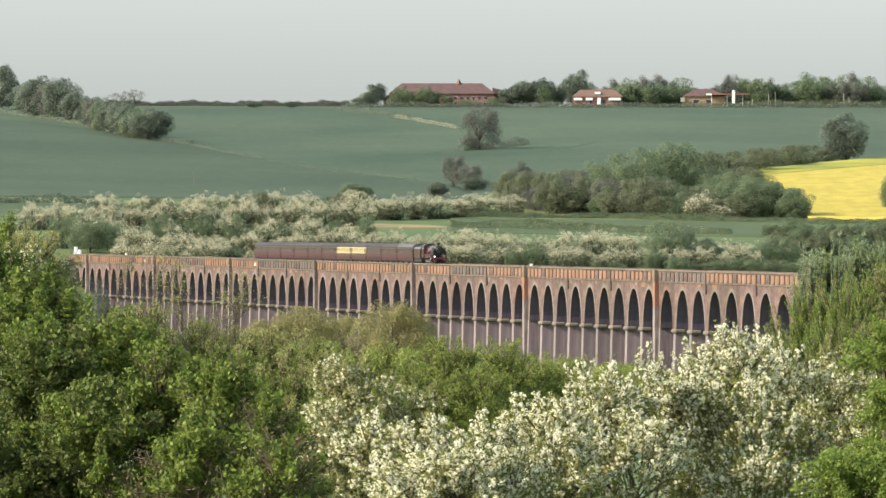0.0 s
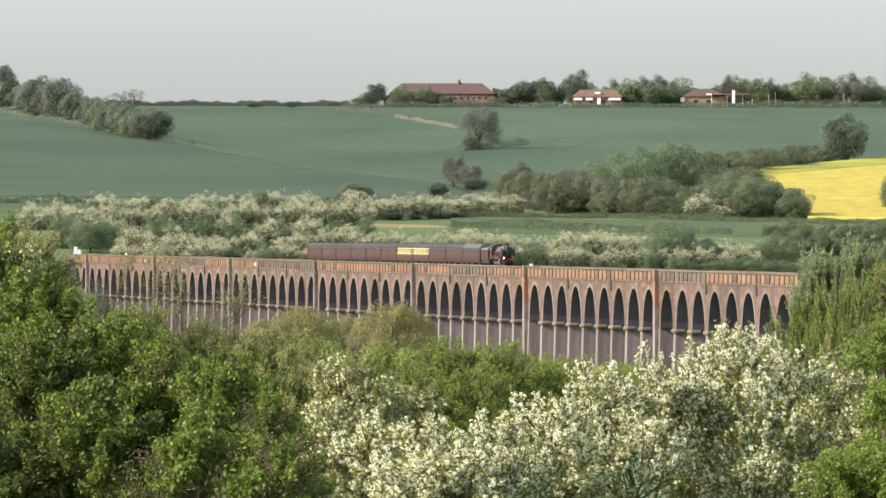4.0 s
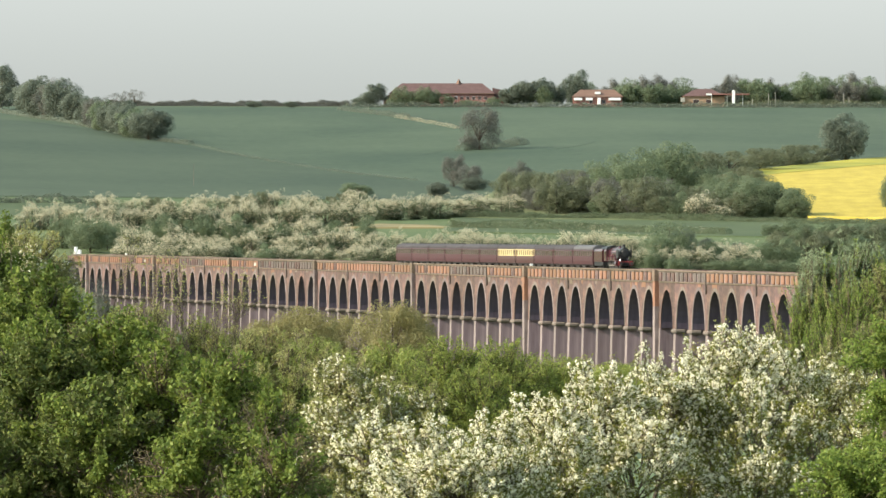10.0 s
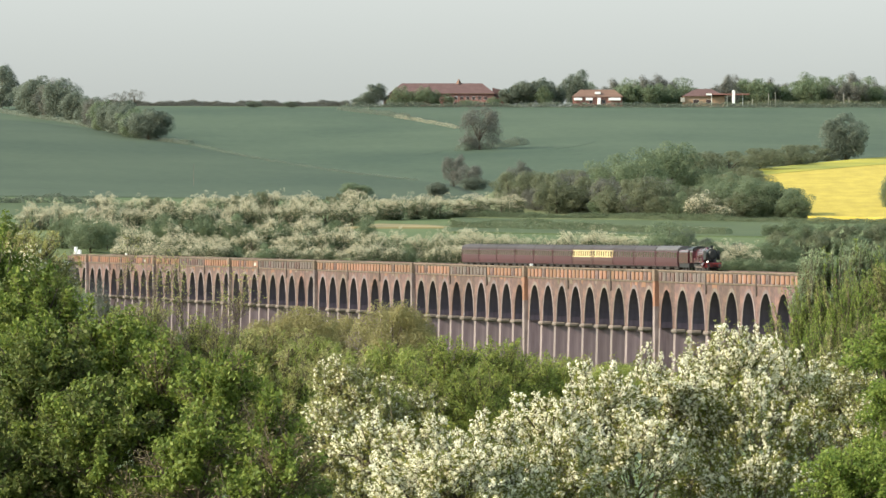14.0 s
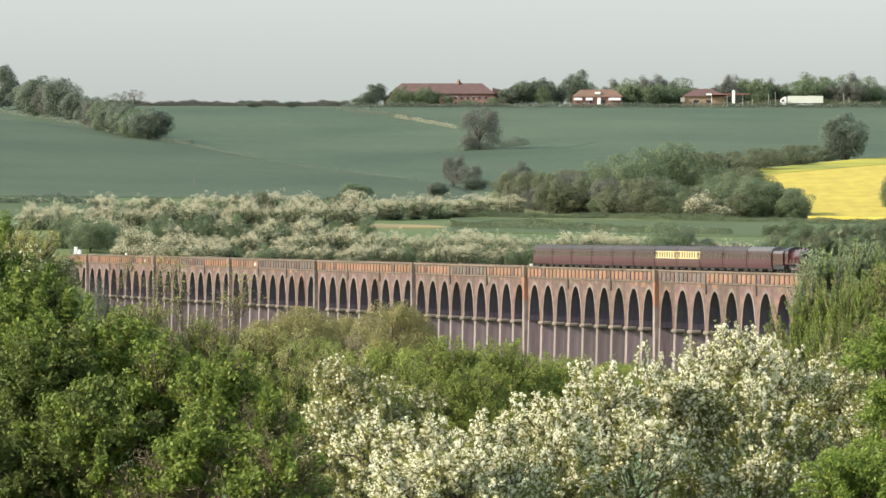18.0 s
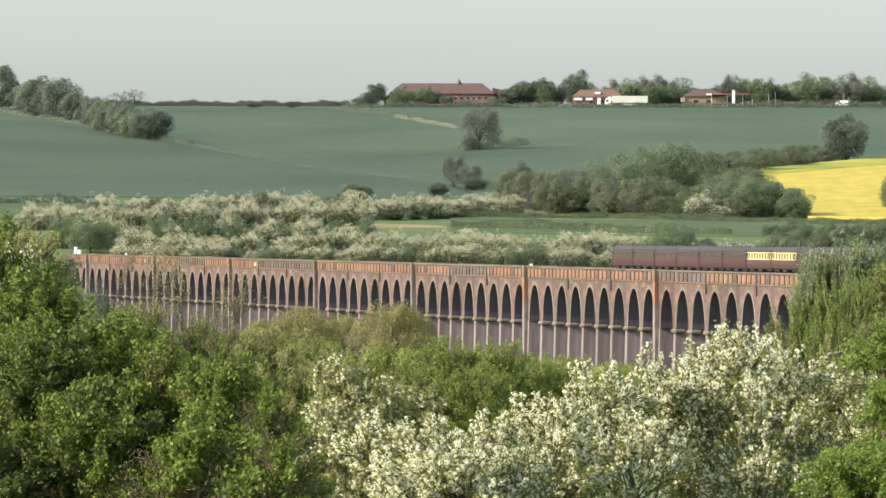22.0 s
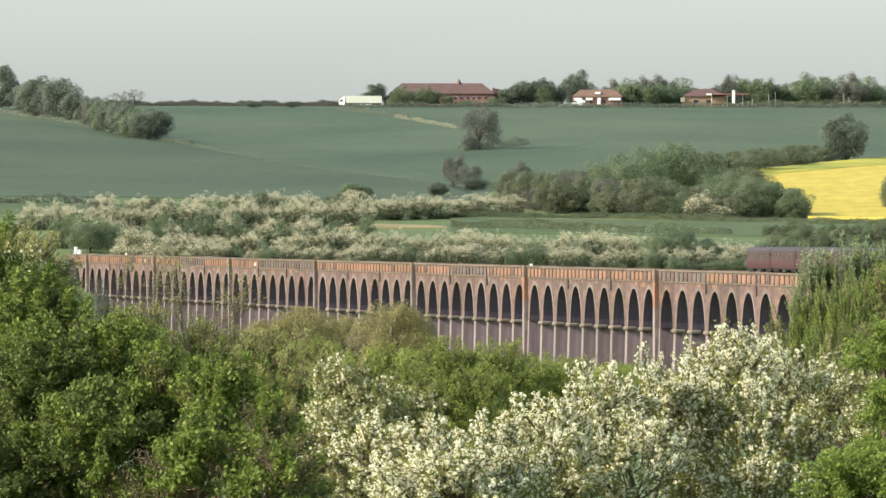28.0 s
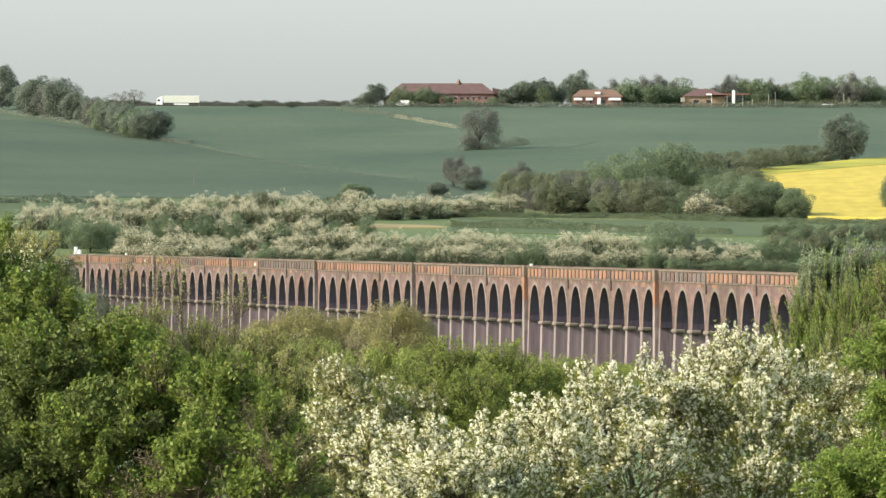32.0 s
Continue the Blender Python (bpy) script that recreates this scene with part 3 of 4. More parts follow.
# ---------------------------------------------------------------- trees
def crown(seed, lobes, n, leaf, low=0.22, top=1.0, spread=0.5, r=(0.14, 0.26), upright=0.0, cover=0.9, rugged=0.2):
    """Leaf clumps of a crown one metre wide and high: leaves on the skins of many uneven lobes."""
    g = np.random.default_rng(seed)
    d = unit(g.normal(size=(lobes, 3)))
    rad = g.uniform(*r, size=lobes)
    c = np.stack([d[:, 0] * (spread - rad * 0.75), d[:, 1] * (spread - rad * 0.75), (low + top) / 2 + d[:, 2] * ((top - low) / 2 - rad * 0.8)], axis=1)
    c *= 1 + rugged * g.normal(size=(lobes, 1)) * np.array([1, 1, 0.4])
    w = rad ** 2 / np.sum(rad ** 2)
    idx = g.choice(lobes, size=n, p=w)
    e = unit(g.normal(size=(n, 3)) + np.array([0, 0, 0.35]))
    pos = c[idx] + e * rad[idx][:, None] * g.uniform(cover - 0.3, 1.12, size=(n, 1)) * np.array([1, 1, 1 + upright])
    return g, pos, e, np.where(g.random(n) < 0.5, 1.0, 0.7) * leaf * g.uniform(0.7, 1.3, size=n), c


def limbs(seed, cs, thick, fork):
    """Tapered trunk and limbs that reach into the lobes."""
    g = random.Random(seed)
    bm = bmesh.new()
    tube(bm, [(0, 0, -0.06), (0.006, 0.004, fork * 0.5), (0, 0, fork), (0.01, 0, 0.62)], [thick * 1.3, thick, thick * 0.8, thick * 0.25], 7)
    for c in cs[:9]:
        m = [c[0] * 0.45, c[1] * 0.45, fork + (c[2] - fork) * 0.55 + g.uniform(-0.03, 0.03)]
        tube(bm, [(0, 0, fork * 0.9), m, tuple(c)], [thick * 0.5, thick * 0.32, thick * 0.1], 5)
    return bm


KINDS = {}


def tree_kind(key, name, label, seed, mat, lobes=26, n=1500, leaf=0.05, trunk=0.03, fork=0.25, blossom=0.0, white="blossom_far", **k):
    KINDS[key] = dict(name=name, label=label, seed=seed, mat=mat, lobes=lobes, n=n, leaf=leaf, trunk=trunk, fork=fork, blossom=blossom, white=white, k=k, made=None)


def plant(key, x, y, w, h, turn=0.0, label=""):
    """A tree of that kind, w wide and h high, standing on the land."""
    s = KINDS[key]
    at = pose(x, y, float(ground(x, y)) - 0.1, 0, 0, turn)
    if s["made"] is None:
        t = thing(s["name"], s["label"], "tree" if "tree" in s["name"] or "oak" in s["name"] or "willow" in s["name"] else "shrub", group=s["name"].replace("_", " ") + "s")
        g, pos, e, size, c = crown(s["seed"], s["lobes"], s["n"], s["leaf"], **s["k"])
        part("trunk", limbs(s["seed"], c, s["trunk"], s["fork"]), M["trunk"], t)
        if s["blossom"]:
            # white gathers on top and one side, painting sunlit crowns over shaded bases
            up = e[:, 2] + 0.4 * g.normal(size=len(e)) + (pos[:, 2] - 0.6) * 3.2 - 0.5 * e[:, 0] + 0.7 * np.sin(pos[:, 0] * 17 + 1) * np.sin(pos[:, 2] * 14) + 0.4 * np.sin(pos[:, 1] * 19)
            pick = up > np.quantile(up, 1 - s["blossom"])
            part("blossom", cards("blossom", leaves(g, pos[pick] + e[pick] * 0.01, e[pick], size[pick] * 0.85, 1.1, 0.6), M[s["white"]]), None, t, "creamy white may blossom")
            pos, e, size = pos[~pick], e[~pick], size[~pick]
        part("crown", cards("crown", leaves(g, pos, e, size, 1.4, 0.3), M[s["mat"]]), None, t)
        s["made"] = t
        t.matrix_basis = at
    else:
        t = copy_thing(s["made"], at)
    t.scale = (w, w, h)
    return tagged(t, label)


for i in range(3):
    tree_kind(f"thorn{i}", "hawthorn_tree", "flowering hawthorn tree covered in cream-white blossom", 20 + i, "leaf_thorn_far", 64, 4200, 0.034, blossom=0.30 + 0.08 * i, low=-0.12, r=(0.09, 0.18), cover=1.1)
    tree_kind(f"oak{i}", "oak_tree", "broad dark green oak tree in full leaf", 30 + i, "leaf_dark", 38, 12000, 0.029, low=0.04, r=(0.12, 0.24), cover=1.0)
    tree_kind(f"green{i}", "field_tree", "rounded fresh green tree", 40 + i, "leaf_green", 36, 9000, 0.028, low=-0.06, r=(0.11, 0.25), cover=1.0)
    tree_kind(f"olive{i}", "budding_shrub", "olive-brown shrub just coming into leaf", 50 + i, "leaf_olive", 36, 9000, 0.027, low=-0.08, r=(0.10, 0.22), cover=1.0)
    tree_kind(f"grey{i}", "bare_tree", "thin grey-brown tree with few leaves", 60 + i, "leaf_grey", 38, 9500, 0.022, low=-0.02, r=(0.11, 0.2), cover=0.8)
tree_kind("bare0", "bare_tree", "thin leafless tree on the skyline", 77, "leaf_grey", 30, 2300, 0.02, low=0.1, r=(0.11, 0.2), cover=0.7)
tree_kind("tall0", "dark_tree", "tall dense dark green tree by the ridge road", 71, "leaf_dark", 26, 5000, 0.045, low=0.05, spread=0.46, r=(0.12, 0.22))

R = random.Random(3)


def wood(keys, rows, label=""):
    for x, y, w, h in rows:
        plant(R.choice(keys), x, y, w * R.uniform(0.95, 1.1), h, R.uniform(0, 360), label)


OAK, GREEN, OLIVE, GREY, THORN = (tuple(k + str(i) for i in range(3)) for k in ("oak", "green", "olive", "grey", "thorn"))
# wooded edge on the near shoulder of the hill
wood(OAK, [(-165.7, 3663, 12.72, 15.26), (-152.6, 3593, 12.89, 12.89), (-144.7, 3533, 17.58, 15.54), (-136.1, 3501, 14.18, 14.18), (-129.7, 3460, 10.81, 11.61)])
wood(GREEN + OAK, [(-123.4, 3417, 9.88, 9.49), (-116.8, 3369, 10.53, 10.14), (-109.5, 3325, 10.77, 11.16), (-104.5, 3301, 11.45, 9.8)])
plant("oak2", -99.2, 3290, 15.4, 10.9, 130, "broad spreading oak at the end of the wooded edge")
wood(("bare0",), [(-124.2, 3707, 8.58, 5.58), (-117.1, 3708, 9.87, 6.87), (-120.5, 3707, 6.43, 6.43)])
wood(OAK + GREY, [(-120.2, 3395, 10.5, 10.2), (-113, 3345, 10.5, 9.8), (-107.3, 3318, 10, 9.5), (-140.4, 3515, 13, 13.0), (-148.6, 3560, 13, 13.4)])
wood(OAK, [(-72.0, 3706, 6.5, 2.6), (-58.0, 3706, 5.5, 2.6)], "low dark shrub by the ridge road")
# ridge road trees
wood(OAK, [(-27, 3758, 9.57, 8.01), (-31.3, 3758, 8.7, 3.87), (51.2, 3780, 10.06, 13.21), (29.6, 3758, 10, 9.98), (37.6, 3760, 10.01, 11.29), (43.7, 3760, 7.83, 8.47)])
wood(("tall0",), [(25.2, 3757, 7.83, 7.14), (33.5, 3758, 8.26, 10.19)])
wood(GREEN, [(-15.63, 3752, 7.81, 7.55), (-10.64, 3752, 6.51, 5.82), (-2.6, 3752, 3.91, 6.26), (1.95, 3752, 4.78, 4.74), (39.3, 3754, 7.82, 7.57), (-6.51, 3752, 7.81, 7.56), (-19.32, 3752, 5.64, 3.65), (9.99, 3752, 8.68, 2.57), (19.75, 3752, 6.51, 3.66)])
# lone trees on the hill
plant("grey0", 12, 3230, 14.95, 13.83, 20, "grey-green lone tree in the cereal field")
plant("oak1", 127.6, 3094, 15.6, 14.3, 70, "large round oak tree above the yellow field")
wood(GREY, [(3.2, 2917, 7.43, 10.46), (7.7, 2908, 8.41, 7.6)])
wood(OAK, [(9.4, 2890, 8.4, 4.2), (-2.0, 2840, 7.0, 4.6)])
plant("green2", -24.8, 2822, 9.47, 4.57, 10)
# copse on the far side
wood(GREEN, [(66.5, 2824, 16.4, 15.6), (55.8, 2788, 14.52, 14.84), (49.2, 2828, 13.09, 12.11), (62.7, 2702, 9.38, 9.38)])
wood(GREY, [(21.5, 2790, 9.6, 11.0), (35.5, 2740, 10.5, 12.2), (60, 2712, 9.5, 11.5), (45.5, 2716, 9.0, 11.4)])
wood(OLIVE, [(18.6, 2775, 9.63, 9.95), (25.6, 2750, 12.09, 11.14), (31.7, 2722, 12.6, 11.97), (41.1, 2722, 14.17, 11.02), (49.4, 2704, 12.52, 10.95), (56.3, 2696, 12.48, 11.54), (77.9, 2953, 13.83, 8.3), (87.0, 2972, 15.65, 8), (97.1, 2993, 12.26, 8.06), (106.2, 3030, 11.7, 7.8), (114.6, 3066, 10.04, 6.46), (122.0, 3095, 9.05, 4.71), (109.8, 3040, 7.83, 5.34)])
wood(OLIVE, [(70.9, 2842, 11.51, 8.22), (70, 2724, 9.46, 7.88), (24.1, 2855, 13.21, 6.61), (37.3, 2853, 13.21, 7.59), (46.2, 2893, 10.04, 6.7)])
wood(OLIVE[:1] + GREEN, [(74.5, 2733, 11.07, 9.49), (80.6, 2699, 14.99, 11.56), (88, 2687, 14.92, 11.19), (93.4, 2686, 13.99, 9.95), (97, 2678, 9.3, 8.06), (80.1, 2819, 13.05, 8.48), (90.2, 2918, 10.13, 5.06), (87.1, 2809, 13, 8.45), (92.5, 2834, 8.2, 5.57)])
wood(THORN, [(70.4, 2679, 8.68, 7.75), (76.1, 2674, 7.74, 4.95), (68.5, 2679, 5.58, 5.58)])
plant("green1", 124.6, 2726, 5.36, 9.46, 40)


def row_of(keys, a, b, count, w, h, jitter=4.0, label=""):
    """Trees along a line from a to b."""
    for i in range(count):
        f = (i + R.uniform(-0.3, 0.3)) / (count - 1)
        x, y = a[0] + f * (b[0] - a[0]) + R.uniform(-1, 1), a[1] + f * (b[1] - a[1]) + R.uniform(-jitter, jitter)
        k = R.uniform(0.75, 1.2)
        plant(R.choice(keys), x, y, w * k * R.uniform(0.9, 1.2), h * k, R.uniform(0, 360), label)


row_of(THORN, (-79.8, 2425), (49.5, 2401), 52, 4.8, 6.6)
row_of(THORN + GREEN[:1], (-93.2, 2462), (-20.5, 2463), 30, 5.2, 7.6)
row_of(THORN + OAK[:1], (57.6, 2392), (75.4, 2388), 9, 6.0, 6.2)
wood(GREEN, [(54.6, 2384, 12.41, 10.21), (65, 2384, 6.9, 5.52), (77.9, 2380, 8.26, 5.51), (82.8, 2380, 9.64, 6.88), (-88, 2437, 12.13, 8.74), (-84.2, 2449, 5.67, 7.37), (-96, 2462, 7.12, 7.12)])
row_of(THORN, (-111.2, 2584), (-21.8, 2622), 38, 5.4, 6.8)
row_of(THORN + OLIVE[:1], (-94, 2689), (-22.8, 2731), 26, 4.8, 5.6)
row_of(THORN, (-20, 2680), (19, 2715), 15, 6.4, 6.2)
row_of(GREEN, (86.2, 2543), (124.9, 2522), 16, 6.0, 3.8)
row_of(OLIVE + GREEN, (80.9, 2427), (119.7, 2416), 14, 6.0, 4.5)
row_of(THORN + THORN[:1] + GREEN[:1], (-78.4, 2380), (74.7, 2365), 66, 4.4, 5.8)
row_of(GREEN, (71.4, 3762), (89.5, 3764), 8, 7.0, 7.6)
row_of(GREEN + GREY, (72, 3790), (190, 3800), 24, 9.0, 9.6)
row_of(GREEN + OLIVE, (84, 2452), (122, 2442), 10, 8.0, 7.0)
row_of(GREEN + OLIVE[:1], (58, 2352), (86, 2350), 10, 6.0, 3.8)
row_of(GREEN + GREY, (115, 3850), (190, 3860), 12, 10.0, 12.0)
row_of(GREY + GREEN, (55, 3820), (80, 3830), 5, 8.0, 8.5)


def hedge(name, pts, w, h, mat, label, per=70, leaf=0.34, white=0.0):
    """A clipped or ragged hedge along pts, one mass of leaves."""
    g = np.random.default_rng(len(pts) * 17 + int(w * 100))
    p = np.array(pts, dtype=float)
    t = thing(name, label, "hedge", kind="stuff")
    allpos, alle = [], []
    for a, b in zip(p[:-1], p[1:]):
        k = int(np.linalg.norm(b - a) * per) + 1
        f = g.random((k, 1))
        c = a + f * (b - a)
        d = np.array([b[1] - a[1], a[0] - b[0]]) / np.linalg.norm(b - a)
        ang = g.uniform(-0.2, math.pi + 0.2, k)
        s0 = c[:, 0] + c[:, 1]
        lump = 0.8 + 0.16 * np.sin(s0 * 0.23) + 0.13 * np.sin(s0 * 0.61 + 1) + 0.09 * np.sin(s0 * 1.37 + 2) + 0.1 * g.normal(size=k)
        xy = c + d * (np.cos(ang) * w / 2)[:, None]
        z = ground(xy[:, 0], xy[:, 1]) + np.maximum(np.sin(ang), -0.1) * h * lump + 0.15
        allpos.append(np.column_stack([xy, z]))
        alle.append(np.column_stack([d[0] * np.cos(ang), d[1] * np.cos(ang), np.sin(ang)]))
    pos, e = np.concatenate(allpos), np.concatenate(alle)
    pick = g.random(len(pos)) < white
    size = leaf * g.uniform(0.6, 1.2, len(pos))
    if pick.any():
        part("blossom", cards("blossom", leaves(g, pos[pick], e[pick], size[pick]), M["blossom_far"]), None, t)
    part("foliage", cards("foliage", leaves(g, pos[~pick], e[~pick], size[~pick], 1.5, 0.35), M[mat]), None, t)
    return t


hedge("field_hedge", [(-128.6, 2764), (-95.2, 2771)], 2.4, 2.3, "leaf_dark", "dark clipped hedge under the wheat field")
hedge("field_hedge", [(0.9, 2700), (46.1, 2690), (94.6, 2653), (124.5, 2637)], 2.2, 1.7, "leaf_green", "dark trimmed hedge between the fields", 210, 0.24)
hedge("field_hedge", [(1.7, 2617), (22, 2605), (44.4, 2591)], 2.6, 2.4, "leaf_green", "green hedge between the meadow strips", 200, 0.26, 0.03)
hedge("field_hedge", [(43.6, 2587), (58.9, 2572), (74.9, 2558)], 3.4, 1.9, "leaf_green", "rough scrubby hedge across the meadow", 200, 0.24, 0.02)
hedge("field_hedge", [(-83.7, 3258), (-61, 3155), (-32.4, 3044), (-7.6, 2966)], 1.4, 0.8, "leaf_dark", "low ragged hedge along the field boundary", 13, 0.26)
hedge("field_hedge", [(-164.2, 3619), (-133.1, 3466), (-106.1, 3311), (-83.7, 3258)], 2.6, 1.5, "leaf_dark", "rough hedge bank below the trees", 60, 0.3)
hedge("field_hedge", [(-39, 3662), (-17.3, 3565), (-11, 3527)], 2.0, 1.8, "leaf_dark", "dark green hedge climbing to the ridge road", 50, 0.3)
hedge("field_hedge", [(-17.3, 3560), (-4.8, 3490), (5.2, 3425)], 1.5, 1.2, "leaf_dark", "pale flowering hedge climbing the hill", 40, 0.28, 0.3)
hedge("field_hedge", [(5.2, 3224), (15.2, 3238), (27.3, 3272)], 4.0, 2.4, "leaf_dark", "scrubby hedge remnant beside the lone tree", 80, 0.34)
hedge("roadside_hedge", [(-37.3, 3707), (24.9, 3709), (89.1, 3704), (183.2, 3700)], 2.6, 1.9, "leaf_dark", "uneven dark hedge along the ridge road", 110, 0.26, 0.06)
hedge("roadside_hedge", [(60, 3784), (120, 3786), (195, 3788)], 3.4, 2.4, "leaf_olive", "olive hedge behind the roadside posts", 110, 0.3, 0.05)
hedge("roadside_hedge", [(-220, 3762), (-130, 3764), (-36, 3766)], 3.0, 2.0, "leaf_grey", "low dark hedge on the skyline beyond the road", 330, 0.24)

hedge("scrub_thicket", [(19, 2800), (42, 2760), (70, 2730), (92, 2700)], 9.0, 7.0, "leaf_grey", "grey-brown twiggy scrub within the copse", 220, 0.3)

row_of(OLIVE + GREY[:2] + GREEN[:1], (19, 2748), (60, 2690), 13, 7.5, 6.4, 8.0, "olive-brown thorny shrub at the foot of the copse")
row_of(OLIVE + GREEN[:2], (60, 2694), (96, 2676), 9, 7.5, 6.6, 6.0)

hedge("field_margin_scrub", [(94.2, 2985), (95.4, 2900), (97.2, 2760), (99.0, 2680)], 1.6, 1.7, "leaf_twig_shade", "thin brown scrub along the edge of the rapeseed", 30, 0.3)

# wheel tracks in the crops
for a, b in (((-10.3, 3177), (4.1, 3255)), ((36.5, 3215), (51.6, 3289))):
    d = np.linspace(0, 1, 24)
    cx, cy = a[0] + d * (b[0] - a[0]), a[1] + d * (b[1] - a[1])
    tagged(sheet("tractor_track", np.stack([cx - 0.5, cx - 0.2, cx + 0.2, cx + 0.5] + 2.0 * np.sin(d * 3.1)), np.stack([cy, cy, cy, cy]), M["soil"], 0.17), "dark tractor track through the young crop", "track", kind="structure")

# ---------------------------------------------------------------- ridge road, houses and vehicles
rx, ry = np.meshgrid(np.linspace(-320, 320, 80), np.array([3733.8, 3734, 3737, 3740, 3743, 3743.2]))
tagged(sheet("road", rx, ry, M["asphalt"], 0.06), "straight asphalt road along the ridge", "road", kind="structure")


def house(name, label, x, y, w, d, eave, ridge, hip, wall, roof, windows, category="house", turn=0.0):
    """A house with a hipped or gabled roof; its front faces the valley."""
    h = thing(name, label, category, pose(x, y, float(ground(x, y)) - 0.2, 0, 0, turn))
    part("wall", box(-w / 2, w / 2, -d / 2, d / 2, 0, eave), M[wall], h)
    bm = bmesh.new()
    o = 0.5
    b = [bm.verts.new(p) for p in ((-w / 2 - o, -d / 2 - o, eave), (w / 2 + o, -d / 2 - o, eave), (w / 2 + o, d / 2 + o, eave), (-w / 2 - o, d / 2 + o, eave))]
    t = [bm.verts.new((-w / 2 + hip, 0, ridge)), bm.verts.new((w / 2 - hip, 0, ridge))]
    for f in ((b[0], b[1], t[1], t[0]), (b[1], b[2], t[1]), (b[2], b[3], t[0], t[1]), (b[3], b[0], t[0]), (b[3], b[2], b[1], b[0])):
        bm.faces.new(f)
    part("roof", bm, M[roof], h)
    part("gutter", box(-w / 2 - o, w / 2 + o, -d / 2 - o - 0.1, -d / 2 - o, eave - 0.12, eave + 0.05), M["tile_brown"], h)
    for wx, wz, ww, wh in windows:
        f = part("window", box(wx - ww / 2 - 0.04, wx + ww / 2 + 0.04, -d / 2 - 0.06, -d / 2 + 0.02, wz - wh / 2 - 0.04, wz + wh / 2 + 0.04), M["white"], h)
        part("pane", box(wx - ww / 2, wx + ww / 2, -d / 2 - 0.075, -d / 2 - 0.055, wz - wh / 2, wz + wh / 2), M["glass"], f)
    return h


long_house = house("long_building", "long red-brick building with a broad red tiled roof", -0.4, 3768, 40, 13, 5.2, 9.2, 4.5, "wall_red", "tile",
                   [(3 + 2.3 * i, 3.4, 1.3, 1.2) for i in range(7)] + [(3 + 2.3 * i, 1.2, 1.3, 1.3) for i in range(7)] + [(-16, 2.4, 1.4, 1.2), (-13, 2.4, 1.4, 1.2)])
part("wing", box(-22.5, -18, -4, 4, 0, 3.2), M["wall_red"], long_house)
part("wing_roof", prism([(-23, 3.2), (-17.5, 3.2), (-18.8, 5.6)], -4.5, 4.5), M["tile"], long_house)
part("side_range", box(20.0, 26.0, -4.5, 4.5, 0, 3.6), M["wall_red"], long_house)
part("side_roof", prism([(19.5, 3.6), (26.5, 3.6), (24.0, 6.4), (19.5, 7.4)], -5.0, 5.0), M["tile"], long_house)
part("cupola", cyl(1.2, 0.1, (6.5, 0, 9.0), (6.5, 0, 10.9), 4), M["tile_brown"], long_house)
h2 = house("bungalow", "red-brick bungalow with a brown tiled roof and white bay windows", 59.4, 3760, 19, 9, 3.9, 6.7, 3.0, "wall_red", "tile_brown", [(-2.5, 2.0, 1.2, 1.2), (2.4, 2.0, 1.4, 1.4)])
for bx, bw in ((-7.5, 3.2), (-3.2, 2.6), (6.6, 4.6), (0.6, 1.2)):
    part("bay_window", box(bx - bw / 2, bx + bw / 2, -5.3, -4.5, 2.5 if bw > 2 else 0.6, 3.5, 0.05), M["white"], h2, "white painted bay")
part("dormer", box(-1.0, 1.2, -4.0, -2.2, 4.9, 5.8, 0.05), M["white"], h2, "white dormer")
h3 = house("filling_station", "roadside filling station shop with a low red-brown roof", 100.4, 3766, 16, 10, 4.2, 7.0, 5.0, "wall_buff", "tile", [(-3, 2.0, 2.2, 1.6), (2, 2.0, 2.2, 1.6)], "building")
part("canopy", box(1.0, 17.5, -8.5, -3.0, 4.6, 5.1, 0.05), M["wall_red"], h3, "flat canopy with a dull red edge")
part("canopy_edge", box(0.8, 3.0, -8.6, -8.5, 4.5, 5.15), M["white"], h3)
for cx in (3.0, 9.0, 15.0):
    part("canopy_post", cyl(0.12, 0.12, (cx, -5.8, 0), (cx, -5.8, 4.6), 8), M["white"], h3)
part("white_gable", box(-8.9, -7.3, -6.0, -4.5, 1.9, 3.6, 0.05), M["board"], h3, "white side bay")
totem = thing("price_sign", "tall white roadside sign of the filling station", "sign", pose(111.6, 3752, float(ground(119, 3752))))
part("panel", box(-0.55, 0.55, -0.2, 0.2, 1.0, 6.2, 0.05), M["white"], totem)
part("foot", box(-0.5, 0.5, -0.15, 0.15, -0.2, 1.0), M["iron"], totem)
for x, h in ((125.2, 4.6), (127.8, 5.2), (119.1, 2.6), (154.1, 5.0), (156, 3.4), (-9.56, 2.4), (4.13, 2.6)):
    p = thing("roadside_post", "slim white post beside the ridge road", "post", pose(x, 3756, float(ground(x, 3756))), group="roadside posts")
    part("post", cyl(0.11, 0.09, (0, 0, -0.2), (0, 0, h), 8), M["board"], p)
    part("cap", cyl(0.22, 0.12, (0, 0, h), (0, 0, h + 0.15), 8), M["board"], p)
pylon = thing("utility_pole", "thin pale wooden utility pole in the wheat", "pole", pose(-74.2, 2907, float(ground(-74.2, 2907))))
part("pole", cyl(0.07, 0.05, (0, 0, -0.3), (0, 0, 6.6), 8), M["stone"], pylon)
part("cap", cyl(0.09, 0.03, (0, 0, 6.6), (0, 0, 6.75), 8), M["stone"], pylon)


